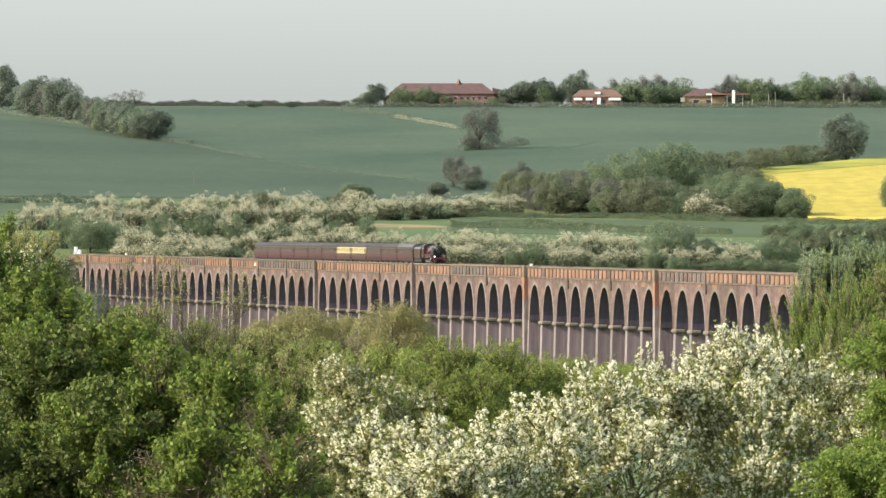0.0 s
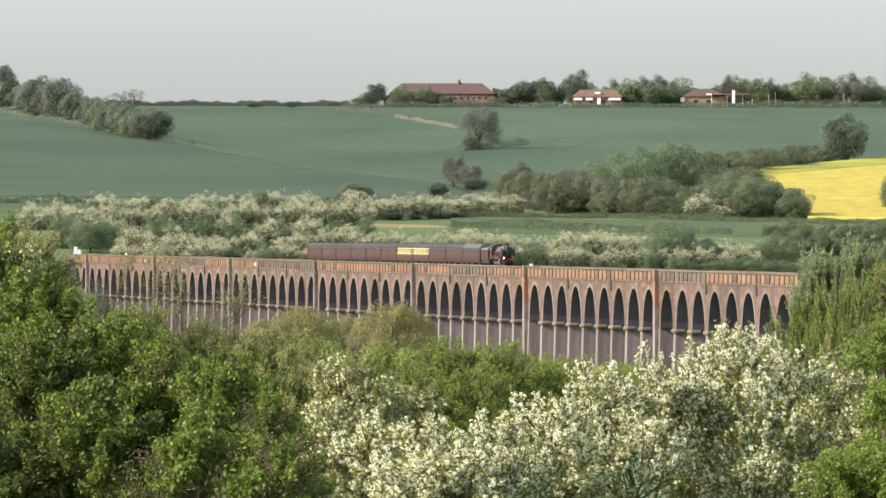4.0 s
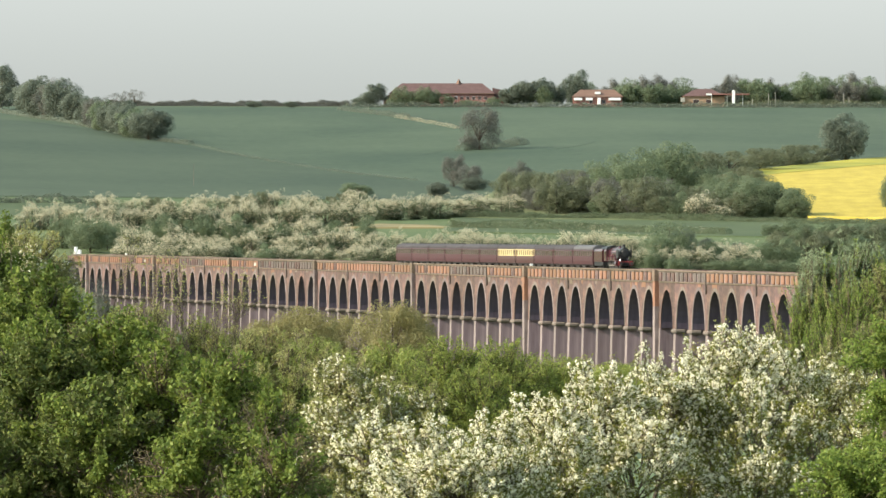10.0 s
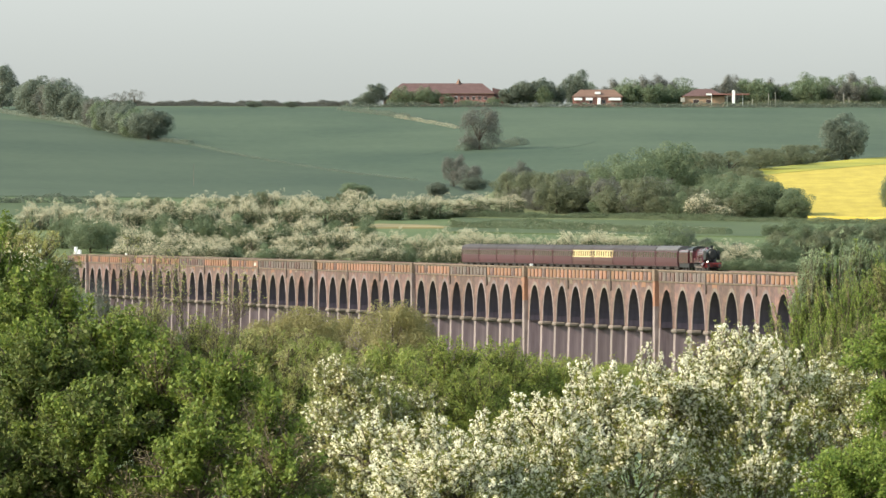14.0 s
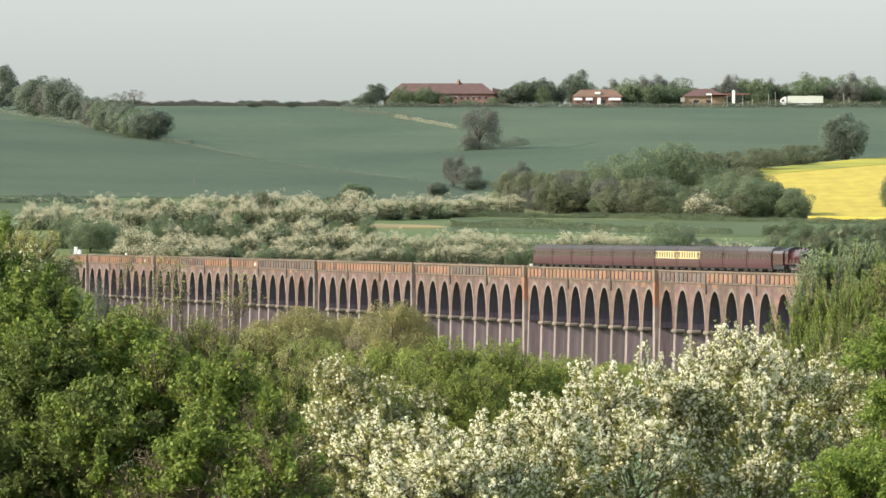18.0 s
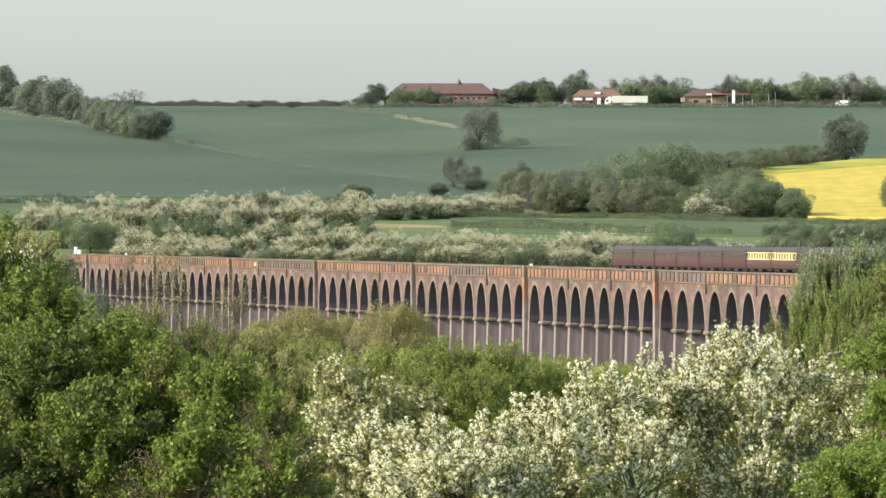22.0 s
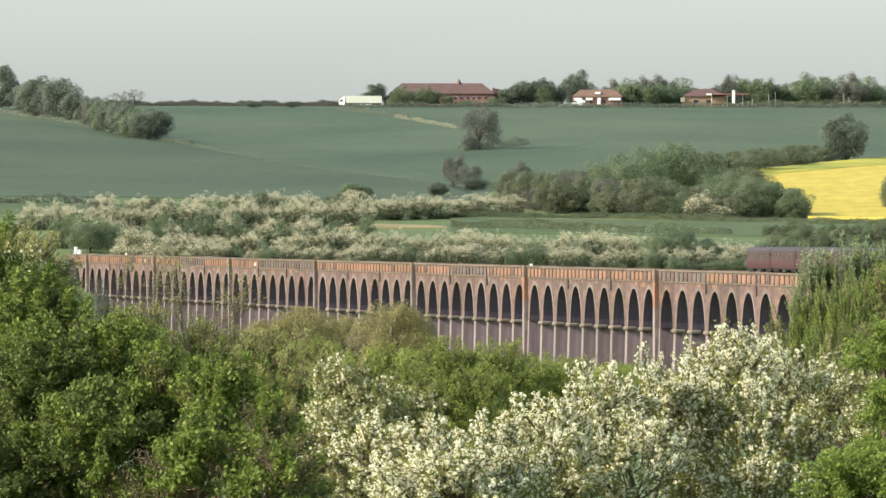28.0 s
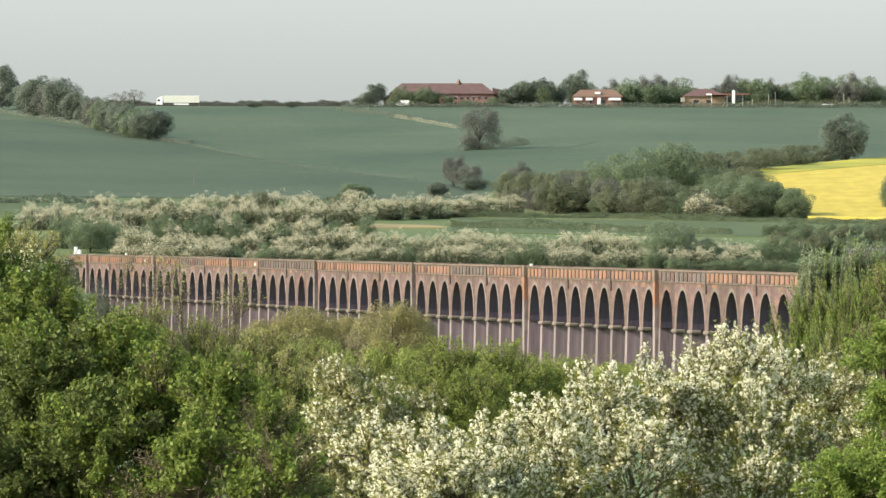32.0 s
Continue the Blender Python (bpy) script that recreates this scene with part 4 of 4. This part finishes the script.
def road_wheel(parent, x, y, r):
    w = part("wheel", cyl(r, r, (x, y - 0.14, r), (x, y + 0.14, r), 14), M["tyre"], parent)
    part("rim", cyl(r * 0.55, r * 0.55, (x, y - 0.15, r), (x, y + 0.15, r), 10), M["rail"], w)


def lorry():
    """Articulated lorry, driving along -x."""
    t = thing("articulated_lorry", "white articulated lorry with a long plain box trailer", "lorry")
    part("trailer_box", box(-5.4, 8.2, -1.25, 1.25, 1.25, 4.0, 0.05), M["lorry_white"], t)
    part("trailer_frame", box(-4.6, 8.0, -1.0, 1.0, 0.9, 1.25), M["underframe"], t)
    part("side_guard", box(-1.5, 4.2, -1.2, -1.15, 0.45, 1.0), M["white"], t)
    part("cab", prism([(-8.25, 0.5), (-5.9, 0.5), (-5.9, 3.7), (-6.6, 3.75), (-7.9, 2.9), (-8.25, 1.7)], -1.2, 1.2), M["white"], t)
    part("windscreen", prism([(-8.12, 1.8), (-8.0, 1.75), (-7.82, 2.75), (-7.92, 2.8)], -1.05, 1.05), M["glass"], t)
    for s in (-1, 1):
        part("side_window", box(-7.7, -6.8, s * 1.2 - 0.02, s * 1.2 + 0.02, 1.8, 2.6), M["glass"], t)
        for x in (-7.4, -4.6, 4.6, 5.9, 7.2):
            road_wheel(t, x, s * 1.05, 0.5)
    return t


def car(kind):
    t = thing("van" if kind == "van" else "car", "small white van on the ridge road" if kind == "van" else "silver-white car on the ridge road", kind)
    if kind == "van":
        part("body", prism([(-2.5, 0.35), (2.5, 0.35), (2.5, 2.3), (-1.0, 2.3), (-1.8, 1.5), (-2.5, 1.2)], -0.95, 0.95), M["white"], t)
        part("windscreen", prism([(-1.8, 1.53), (-1.72, 1.5), (-1.1, 2.12), (-1.18, 2.15)], -0.85, 0.85), M["glass"], t)
        part("side_window", box(-1.4, -0.6, -0.97, 0.97, 1.5, 2.0), M["glass"], t)
    else:
        part("body", prism([(-2.1, 0.35), (2.1, 0.35), (2.15, 0.95), (1.3, 1.0), (-0.9, 1.0), (-2.05, 0.8)], -0.88, 0.88), M["white"], t)
        part("cabin", prism([(-0.95, 1.0), (1.6, 1.0), (1.0, 1.5), (-0.2, 1.5)], -0.78, 0.78), M["glass"], t)
        part("roof", prism([(-0.25, 1.48), (1.05, 1.48), (0.95, 1.55), (-0.15, 1.55)], -0.76, 0.76), M["white"], t)
    for s in (-1, 1):
        for x in (-1.4, 1.4):
            road_wheel(t, x, s * 0.8, 0.32)
    return t


LORRY, VAN, CAR = lorry(), car("van"), car("car")

# ---------------------------------------------------------------- valley trees in front of the viaduct
for i in range(2):
    tree_kind(f"sallow{i}", "willow_tree", "rounded olive-yellow willow in the valley", 80 + i, "leaf_sallow", 90, 24000, 0.017, low=0.02, r=(0.10, 0.18), cover=0.95, rugged=0.07)
    tree_kind(f"bankside{i}", "valley_tree", "fresh green valley tree below the viaduct", 84 + i, "leaf_mid", 80, 20000, 0.019, low=0.02, r=(0.10, 0.18), cover=0.9, rugged=0.1)
wood(("sallow0", "sallow1"), [(-21.6, 1500, 12.15, 12.35), (-7.62, 1480, 11.13, 13.55), (-14.86, 1520, 10.55, 11.04), (-3.36, 1490, 5.17, 11.84), (-27.3, 1500, 7.81, 10.36)])
wood(("bankside0", "bankside1"), [(-26.3, 1250, 8.68, 11.63), (-31.4, 1250, 8.68, 10.54), (-14.9, 1150, 9.31, 11.73), (-5.1, 1050, 9.72, 12.19), (4.62, 1050, 10.93, 11.4), (12.13, 1070, 7.43, 10.95), (-33.5, 1150, 9.31, 11.73), (21, 1150, 10.65, 9.07), (31.7, 1150, 10.65, 9.07), (-45.1, 1250, 11.57, 12.71), (-42.8, 1300, 6.77, 14.01), (-52.4, 1250, 11.57, 14.88)])
wood(GREY, [(-45.8, 1300, 3.76, 17.1), (-49.9, 1300, 4.51, 18.98), (-52.2, 1300, 5.26, 19.73)])

# ---------------------------------------------------------------- shrubs on the near slope
def spray_mesh(name, seed, length, n, leaf, mats, clusters=0, upright=0.0, long=1.5, side=0.4, rod=1.0, knots=0):
    """A leafy shoot along z: twig with side twigs, loose leaves, and heads of small flowers."""
    g = np.random.default_rng(seed)
    quads, idx = [], []

    def stick(a, b, r):
        a, b = np.array(a), np.array(b)
        d = unit(b - a)
        u = unit(np.cross(d, [0.3, 0.5, 0.8]))
        v = np.cross(d, u)
        ring = [u * math.cos(k * 2.094) + v * math.sin(k * 2.094) for k in range(3)]
        for k in range(3):
            quads.append(np.array([[a + ring[k] * r, a + ring[(k + 1) % 3] * r, b + ring[(k + 1) % 3] * r * 0.5, b + ring[k] * r * 0.5]]))
            idx.append(np.zeros(1, dtype=np.int32))

    stick((0, 0, -length * 0.7), (0, 0, length), 0.018 * length * rod)
    tips = [(np.array([0, 0, -length * 0.2]), np.array([0, 0, length]))]
    for k in range(9):
        z = length * (-0.15 + 0.1 * k)
        ang = g.uniform(0, 6.28)
        b = np.array([math.cos(ang) * side, math.sin(ang) * side, 0.55 + upright]) * length * g.uniform(0.35, 0.6) + [0, 0, z]
        stick((0, 0, z), b, 0.011 * length * rod)
        tips.append((np.array([0, 0, z]), b))
    w = np.array([2.0] + [1.0] * 9)
    pick = g.choice(10, size=n, p=w / w.sum())
    f = np.where(g.random((n, 1)) < 0.7, 1.05 - 0.4 * g.random((n, 1)) ** 1.5, g.random((n, 1)))
    a, b = np.array([t[0] for t in tips]), np.array([t[1] for t in tips])
    if knots:
        f = (np.round(f * knots) + 0.12 * g.normal(size=(n, 1))) / knots
    pos = a[pick] + f * (b - a)[pick] + g.normal(size=(n, 3)) * leaf * 0.9
    e = unit(g.normal(size=(n, 3)) + [0, 0, 0.6])
    quads.append(leaves(g, pos, e, leaf * g.uniform(0.6, 1.2, n), long))
    idx.append(np.full(n, 1, dtype=np.int32))
    if clusters:
        pick = g.choice(10, size=clusters, p=w / w.sum())
        f = 1.08 - 0.75 * g.random((clusters, 1))
        c = a[pick] + f * (b - a)[pick] + g.normal(size=(clusters, 3)) * leaf * 0.7
        m = 14      # a rounded head of small flowers facing outwards
        out = unit(g.normal(size=(clusters * m, 3)))
        c = np.repeat(c, m, axis=0) + out * np.repeat(g.uniform(0.012, 0.023, (clusters, 1)), m, axis=0)
        quads.append(leaves(g, c, out, np.full(len(c), 0.0165), 1.05, 0.2))
        idx.append(np.full(len(c), 2, dtype=np.int32))
    me = cards(name, np.concatenate(quads), M[mats[0]])
    for k in mats[1:]:
        me.materials.append(M[k])
    me.polygons.foreach_set("material_index", np.concatenate(idx))
    return me


SWAY = []


def bush(name, label, rows, count, sprays, size=1.0, category="shrub", gust=0.2, seed=1, fore=0.3, reach=(0.5, 1.0), rise=0.7, wood="trunk", shoots=(), thick=1.0, long=(0.7, 0.85), inner="", shade_flank=None):
    """A shrub of many shoots on a frame of limbs; rows: x, y, z, radius of its lobes."""
    g = np.random.default_rng(seed)
    p = np.array(rows)
    base = np.array([p[:, 0].mean(), p[:, 1].mean()])
    gz = float(ground(base[0], base[1]))
    t = thing(name, label, category, pose(base[0], base[1], gz))
    p = p - np.array([base[0], base[1], gz, 0])
    bm = bmesh.new()
    for c in p:
        k = np.array([c[0] * 0.35, c[1] * 0.35, max(c[2] * 0.45, 0.3)])
        tube(bm, [(c[0] * 0.1, c[1] * 0.1, -0.3), tuple(k), tuple(c[:3]), tuple(c[:3] + np.array([g.normal() * 0.3, g.normal() * 0.2, 0.6]) * c[3])], [0.06 * size * thick, 0.045 * size * thick, 0.02 * size * thick, 0.006], 6)
        for _ in range(7):
            e = unit(g.normal(size=3) + [0, 0, 0.6])
            tube(bm, [tuple(c[:3] * 0.8 + k * 0.2), tuple(c[:3] + e * c[3] * 0.5), tuple(c[:3] + e * c[3] * 0.95)], [0.015 * size * min(thick, 1), 0.01 * size * min(thick, 1), 0.004], 4)
    part("stem", bm, M[wood], t)
    if inner:      # an added core of leaves; dark kinds put the crown's inner shade in colour
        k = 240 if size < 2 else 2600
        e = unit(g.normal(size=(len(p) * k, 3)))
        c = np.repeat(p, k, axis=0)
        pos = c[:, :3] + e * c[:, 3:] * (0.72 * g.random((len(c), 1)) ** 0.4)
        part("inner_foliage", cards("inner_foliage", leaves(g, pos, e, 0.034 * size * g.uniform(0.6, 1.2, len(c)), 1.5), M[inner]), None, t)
    w = p[:, 3] ** 2 / (p[:, 3] ** 2).sum()
    for i in range(count):
        lobe = g.choice(len(p), p=w)
        c = p[lobe]
        e = g.normal(size=3) + [0, -fore, 0.35]
        e = unit(e)
        at = c[:3] + e * max(c[3] - 0.22 * size, 0.1) * g.uniform(*reach)
        axis = Vector(unit(e + [0, 0, rise] + 0.35 * g.normal(size=3)))
        m = Matrix.Translation(at) @ axis.to_track_quat("Z", "Y").to_matrix().to_4x4() @ pose(0, 0, 0, 0, 0, g.uniform(0, 360))
        pick = lobe * 2 + seed if g.random() < 0.3 else int(g.integers(len(sprays)))     # lobes differ
        kinds = sprays
        # below this height shade is put into colour: darker, less blossomed shoots
        if shade_flank and at[2] + gz < shade_flank[0] and g.random() < 0.75:
            kinds = shade_flank[1]
        s = part("spray", kinds[pick % len(kinds)], None, t, at=m)
        k = size * g.uniform(0.8, 1.25)
        s.scale = (k, k, k)
        if g.random() < gust:
            SWAY.append((s, m, float(g.uniform(0, 6.28)), float(g.uniform(1.0, 2.6))))
    for x, y, z in shoots:      # long shoots that stand out of the crown
        m = pose(x - base[0], y - base[1], z - gz - 0.16, g.uniform(-14, 14), g.uniform(-16, 16), g.uniform(0, 360))
        s = part("shoot", sprays[int(g.integers(len(sprays)))], None, t, at=m)
        s.scale = (long[0] * size, long[0] * size, long[1] * size)
        SWAY.append((s, m, float(g.uniform(0, 6.28)), 6.0))
    return t


green_sprays = [spray_mesh("green_spray", 100 + i, 0.34, 170, 0.030, ("twig", "leaf_lime"), 0, 0.2, 1.7, knots=4) for i in range(4)]
shaded_sprays = [spray_mesh("shaded_green_spray", 200 + i, 0.34, 170, 0.029, ("twig", "leaf_shaded"), 0, 0.2, 1.7, knots=4) for i in range(3)]
# brown sprays for the twigs; their dark tone also paints the shaded gaps
twig_shade_sprays = [spray_mesh("twig_shade_spray", 170 + i, 0.4, 70, 0.021, ("twig", "leaf_twig_shade"), 0, 0.2, 1.6) for i in range(3)]
bright_sprays = [spray_mesh("bright_spray", 180 + i, 0.34, 190, 0.022, ("twig", "leaf_bright"), 0, 0.3, 1.9, knots=5) for i in range(3)]
scrub_sprays = [spray_mesh("scrub_spray", 190 + i, 0.34, 230, 0.0145, ("twig", "leaf_bright"), 0, 0.6, 2.4) for i in range(3)]
mid_sprays = [spray_mesh("bush_spray", 110 + i, 0.34, 260, 0.0135, ("twig", "leaf_mid"), 0, 0.6, 2.4) for i in range(3)]
may_sprays = [spray_mesh("may_spray", 120 + i, 0.36, 110, 0.021, ("twig", "leaf_thorn", "blossom"), 17 + 5 * i) for i in range(4)]
thin_sprays = [spray_mesh("thin_may_spray", 130 + i, 0.36, 130, 0.020, ("twig", "leaf_scrub", "blossom"), 5 + 3 * i) for i in range(3)]
leafy_may = [spray_mesh("leafy_may_spray", 125 + i, 0.36, 150, 0.021, ("twig", "leaf_thorn", "blossom"), 7 + 4 * i) for i in range(2)]
olive_sprays = [spray_mesh("olive_spray", 140 + i, 0.4, 200, 0.016, ("twig", "leaf_scrub"), 0, 0.5, 2.1) for i in range(3)]
bare_sprays = [spray_mesh("bare_spray", 160 + i, 0.5, 50, 0.018, ("twig", "leaf_scrub"), 0, 0.5, rod=0.5) for i in range(3)]
reed_sprays = [spray_mesh("upright_spray", 155 + i, 0.5, 210, 0.0135, ("twig", "leaf_scrub" if i == 1 else "leaf_bright"), 0, 1.0, 3.4, 0.18) for i in range(3)]
willow_sprays = [spray_mesh("willow_spray", 150 + i, 0.5, 170, 0.018, ("twig", "leaf_willow"), 0, 0.9, 3.2, 0.2) for i in range(3)]

# lit green on top; lower down the leaf colour itself carries the shade
bush("green_bush", "dense fresh green leafy bush on the near slope", [(-4.01, 97.00, 24.25, 0.53), (-4.00, 95.50, 23.68, 0.72), (-3.30, 94.50, 23.10, 0.71), (-4.20, 95.00, 22.81, 0.66), (-3.70, 95.00, 22.46, 0.60), (-4.31, 94.50, 22.91, 0.38)], 420, green_sprays + shaded_sprays[:1], shade_flank=(23.95, shaded_sprays + shaded_sprays + green_sprays[:1] + twig_shade_sprays[:2]), seed=2, shoots=[(-4.29, 97.0, 25.23), (-4.06, 97.0, 24.89), (-3.84, 97.0, 24.72), (-3.52, 96.0, 24.51), (-4.37, 97.0, 25.34)], inner="leaf_shaded")
bush("green_bush", "sunlit green leafy bush at the edge of the slope", [(-4.60, 98.00, 24.92, 0.28), (-4.45, 98.00, 24.43, 0.34)], 80, green_sprays, seed=21, inner="leaf_shaded")
bush("green_bush", "tangled green leafy bush with bare twigs showing", [(-3.24, 96.00, 23.84, 0.56), (-2.66, 95.00, 23.64, 0.52), (-2.09, 94.00, 23.52, 0.46), (-2.35, 93.50, 22.96, 0.62), (-1.69, 93.00, 23.19, 0.40), (-1.52, 92.50, 22.83, 0.40), (-2.94, 95.00, 23.25, 0.49), (-2.74, 94.00, 22.46, 0.60), (-1.79, 92.50, 22.48, 0.48)], 340, green_sprays + green_sprays + twig_shade_sprays, seed=22, shoots=[(-3.08, 96.0, 24.29), (-2.72, 95.0, 24.19), (-1.98, 94.0, 23.98), (-2.20, 94.0, 24.04), (-1.69, 93.0, 23.73)], inner="leaf_shaded")
# undergrowth added to fill gaps, its shade painted into the leaves
bush("green_bush", "low shaded undergrowth behind the green bushes", [(-4.7, 103, 22.9, 0.7), (-3.7, 103, 22.7, 0.7), (-2.7, 103, 22.6, 0.7), (-1.8, 103, 22.3, 0.6), (-4.6, 103, 21.9, 0.7), (-3.2, 103, 21.8, 0.7)], 90, shaded_sprays + twig_shade_sprays[:1], seed=24, size=1.2, gust=0.0, inner="leaf_shaded")
# fewer blossoms and a dark core stand for the dome's shaded lower side
bush("hawthorn_bush", "big hawthorn bush thick with white may blossom", [(3.51, 120.00, 23.32, 0.73), (4.24, 121.00, 23.16, 0.70), (3.73, 118.00, 22.54, 0.96), (4.45, 119.00, 22.58, 0.55), (3.13, 118.50, 22.87, 0.62), (3.70, 117.00, 21.88, 0.81), (4.55, 118.00, 21.99, 0.48)], 400, may_sprays, seed=3, shoots=[(3.00, 119.5, 23.87), (3.65, 120.0, 24.00), (3.84, 120.5, 24.02), (4.19, 120.5, 23.87), (3.31, 119.8, 23.91)], inner="leaf_shaded", shade_flank=(23.1, leafy_may))
bush("hawthorn_bush", "spreading hawthorn bush covered in white may blossom", [(2.77, 118.00, 23.08, 0.65), (1.94, 117.00, 23.03, 0.61), (2.26, 116.00, 22.32, 0.81), (1.25, 116.00, 22.72, 0.60), (1.50, 115.00, 22.28, 0.60), (1.30, 114.50, 22.02, 0.53), (2.92, 117.00, 22.05, 0.41), (2.95, 121.00, 22.50, 0.53)], 430, may_sprays, seed=23, shoots=[(2.34, 117.5, 23.76), (2.43, 117.5, 23.83), (1.54, 116.5, 23.58), (1.73, 117.0, 23.64)], inner="leaf_thorn", shade_flank=(22.3, leafy_may))
bush("hawthorn_bush", "low hawthorn bush in full cream-white blossom", [(0.51, 115.00, 22.54, 0.57), (-0.22, 114.00, 22.50, 0.59), (0.76, 113.50, 22.15, 0.59), (-0.35, 113.00, 22.10, 0.59), (-0.83, 115.00, 22.61, 0.43), (0.24, 113.00, 22.20, 0.59)], 320, may_sprays, seed=33, inner="leaf_thorn")
bush("hawthorn_bush", "straggly hawthorn bush with scattered white blossom", [(-1.34, 126.00, 23.22, 0.40), (-0.98, 126.00, 22.85, 0.58), (-1.40, 125.00, 22.51, 0.58), (-0.69, 126.00, 22.67, 0.33), (-0.23, 126.00, 22.84, 0.31), (-1.62, 125.00, 22.08, 0.58), (-1.04, 125.00, 22.01, 0.65)], 290, thin_sprays, seed=4, shoots=[(-1.51, 125.0, 23.58), (-1.34, 125.5, 23.59), (-0.68, 125.0, 23.24)], inner="leaf_thorn")
bush("hawthorn_bush", "pale hawthorn bush going over beside the green bushes", [(5.07, 126.00, 22.93, 0.55), (5.37, 127.00, 23.20, 0.37), (5.04, 127.00, 23.35, 0.29), (5.32, 125.00, 22.59, 0.43), (5.46, 126.00, 22.75, 0.38), (5.5, 126, 23.0, 0.28)], 230, thin_sprays + may_sprays[:1], seed=5, inner="leaf_thorn")
bush("hawthorn_bush", "faded hawthorn with a little white blossom", [(-6.20, 150.00, 24.68, 0.42), (-6.59, 150.00, 24.79, 0.39), (-6.05, 150.00, 24.25, 0.28), (-6.28, 150.00, 24.15, 0.43), (-6.41, 149.00, 24.55, 0.34)], 170, thin_sprays + olive_sprays, seed=6, size=1.1, inner="leaf_thorn")
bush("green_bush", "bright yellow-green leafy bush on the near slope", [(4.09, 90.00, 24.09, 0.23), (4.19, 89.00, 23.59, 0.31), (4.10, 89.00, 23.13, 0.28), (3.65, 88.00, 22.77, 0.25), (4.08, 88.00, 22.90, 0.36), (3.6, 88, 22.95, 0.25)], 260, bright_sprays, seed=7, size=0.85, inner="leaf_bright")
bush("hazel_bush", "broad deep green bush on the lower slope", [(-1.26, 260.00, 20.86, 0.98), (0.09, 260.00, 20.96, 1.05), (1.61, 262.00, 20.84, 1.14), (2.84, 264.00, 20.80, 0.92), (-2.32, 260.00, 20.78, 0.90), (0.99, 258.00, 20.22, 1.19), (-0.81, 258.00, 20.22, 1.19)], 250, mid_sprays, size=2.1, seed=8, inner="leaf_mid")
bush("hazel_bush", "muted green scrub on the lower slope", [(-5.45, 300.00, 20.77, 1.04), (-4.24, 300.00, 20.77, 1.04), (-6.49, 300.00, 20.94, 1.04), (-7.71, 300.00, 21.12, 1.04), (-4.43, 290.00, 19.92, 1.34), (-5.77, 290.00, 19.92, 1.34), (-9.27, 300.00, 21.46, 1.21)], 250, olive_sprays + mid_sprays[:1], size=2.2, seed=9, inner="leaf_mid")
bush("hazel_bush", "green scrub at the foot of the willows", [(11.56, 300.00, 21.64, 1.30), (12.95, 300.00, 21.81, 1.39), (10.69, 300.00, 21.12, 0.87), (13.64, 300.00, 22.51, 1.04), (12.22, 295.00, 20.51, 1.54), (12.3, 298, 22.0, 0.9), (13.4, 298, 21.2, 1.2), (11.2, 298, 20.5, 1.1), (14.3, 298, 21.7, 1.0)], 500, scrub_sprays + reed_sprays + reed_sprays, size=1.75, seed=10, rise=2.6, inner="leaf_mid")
bush("willow_tree", "silvery upright young willows in the valley", [(18.22, 480.00, 21.20, 1.25), (19.61, 480.00, 21.55, 1.2), (21.27, 480.00, 21.5, 1.3), (17.80, 480.00, 19.95, 1.11), (19.88, 480.00, 19.95, 1.81), (21.97, 480.00, 19.95, 1.81), (18.50, 480.00, 18.84, 1.67)], 300, willow_sprays + willow_sprays + reed_sprays[:1], size=3.2, category="tree", seed=11, rise=4.0, shoots=[(17.76, 479.0, 21.18), (18.40, 479.0, 21.68), (19.07, 479.0, 22.15), (19.79, 479.0, 22.01), (20.40, 479.0, 22.23), (21.09, 479.0, 22.29), (21.56, 479.0, 22.07), (17.35, 479.0, 20.35), (19.39, 478.0, 22.35), (18.00, 478.0, 21.79)], long=(0.5, 1.2))

bush("ash_sapling", "twiggy ash saplings barely in leaf", [(-3.94, 150.00, 23.94, 0.52), (-4.55, 150.00, 24.11, 0.52), (-3.16, 150.00, 23.94, 0.43), (-4.98, 150.00, 24.46, 0.35), (-3.51, 150.00, 23.59, 0.52), (-4.20, 150.00, 23.50, 0.61)], 34, bare_sprays, size=1.2, seed=12, reach=(0.2, 1.0), wood="trunk", thick=0.12, rise=2.5)


def motions():
    """The train on its line, the road vehicles on the ridge, shoots stirring in the wind."""
    for vehicle, back in TRAIN:
        walk(vehicle, [(t, on_track(383.4 - 19.93 * t + back)) for t in (0.0, 8.0, 16.0, 24.0, 32.0)])
    lorry_way = ((0.0, 433.3), (10.0, 268.9), (17.0, 153.8), (19.0, 120.7), (23.0, 53.2), (28.0, -31.6), (32.0, -101.5))
    walk(LORRY, [(t, pose(x, 3739, float(ground(x, 3739)) + 0.07)) for t, x in lorry_way])
    for ob, x0, t0 in ((VAN, 119, 24.0), (CAR, 147.1, 32.0)):
        walk(ob, [(t, pose(x0 - 16.8 * (t - t0), 3739, float(ground(x0 - 16.8 * (t - t0), 3739)) + 0.07)) for t in (0.0, 8.0, 16.0, 24.0, 32.0)])
    for ob, m, ph, amp in SWAY:
        walk(ob, [(t * 0.8, m @ pose(0, 0, 0, amp * math.sin(ph + t * 1.9) + 0.5 * amp * math.sin(ph * 3 + t * 0.7), amp * math.cos(ph * 2 + t * 1.3), 0)) for t in range(41)])


motions()
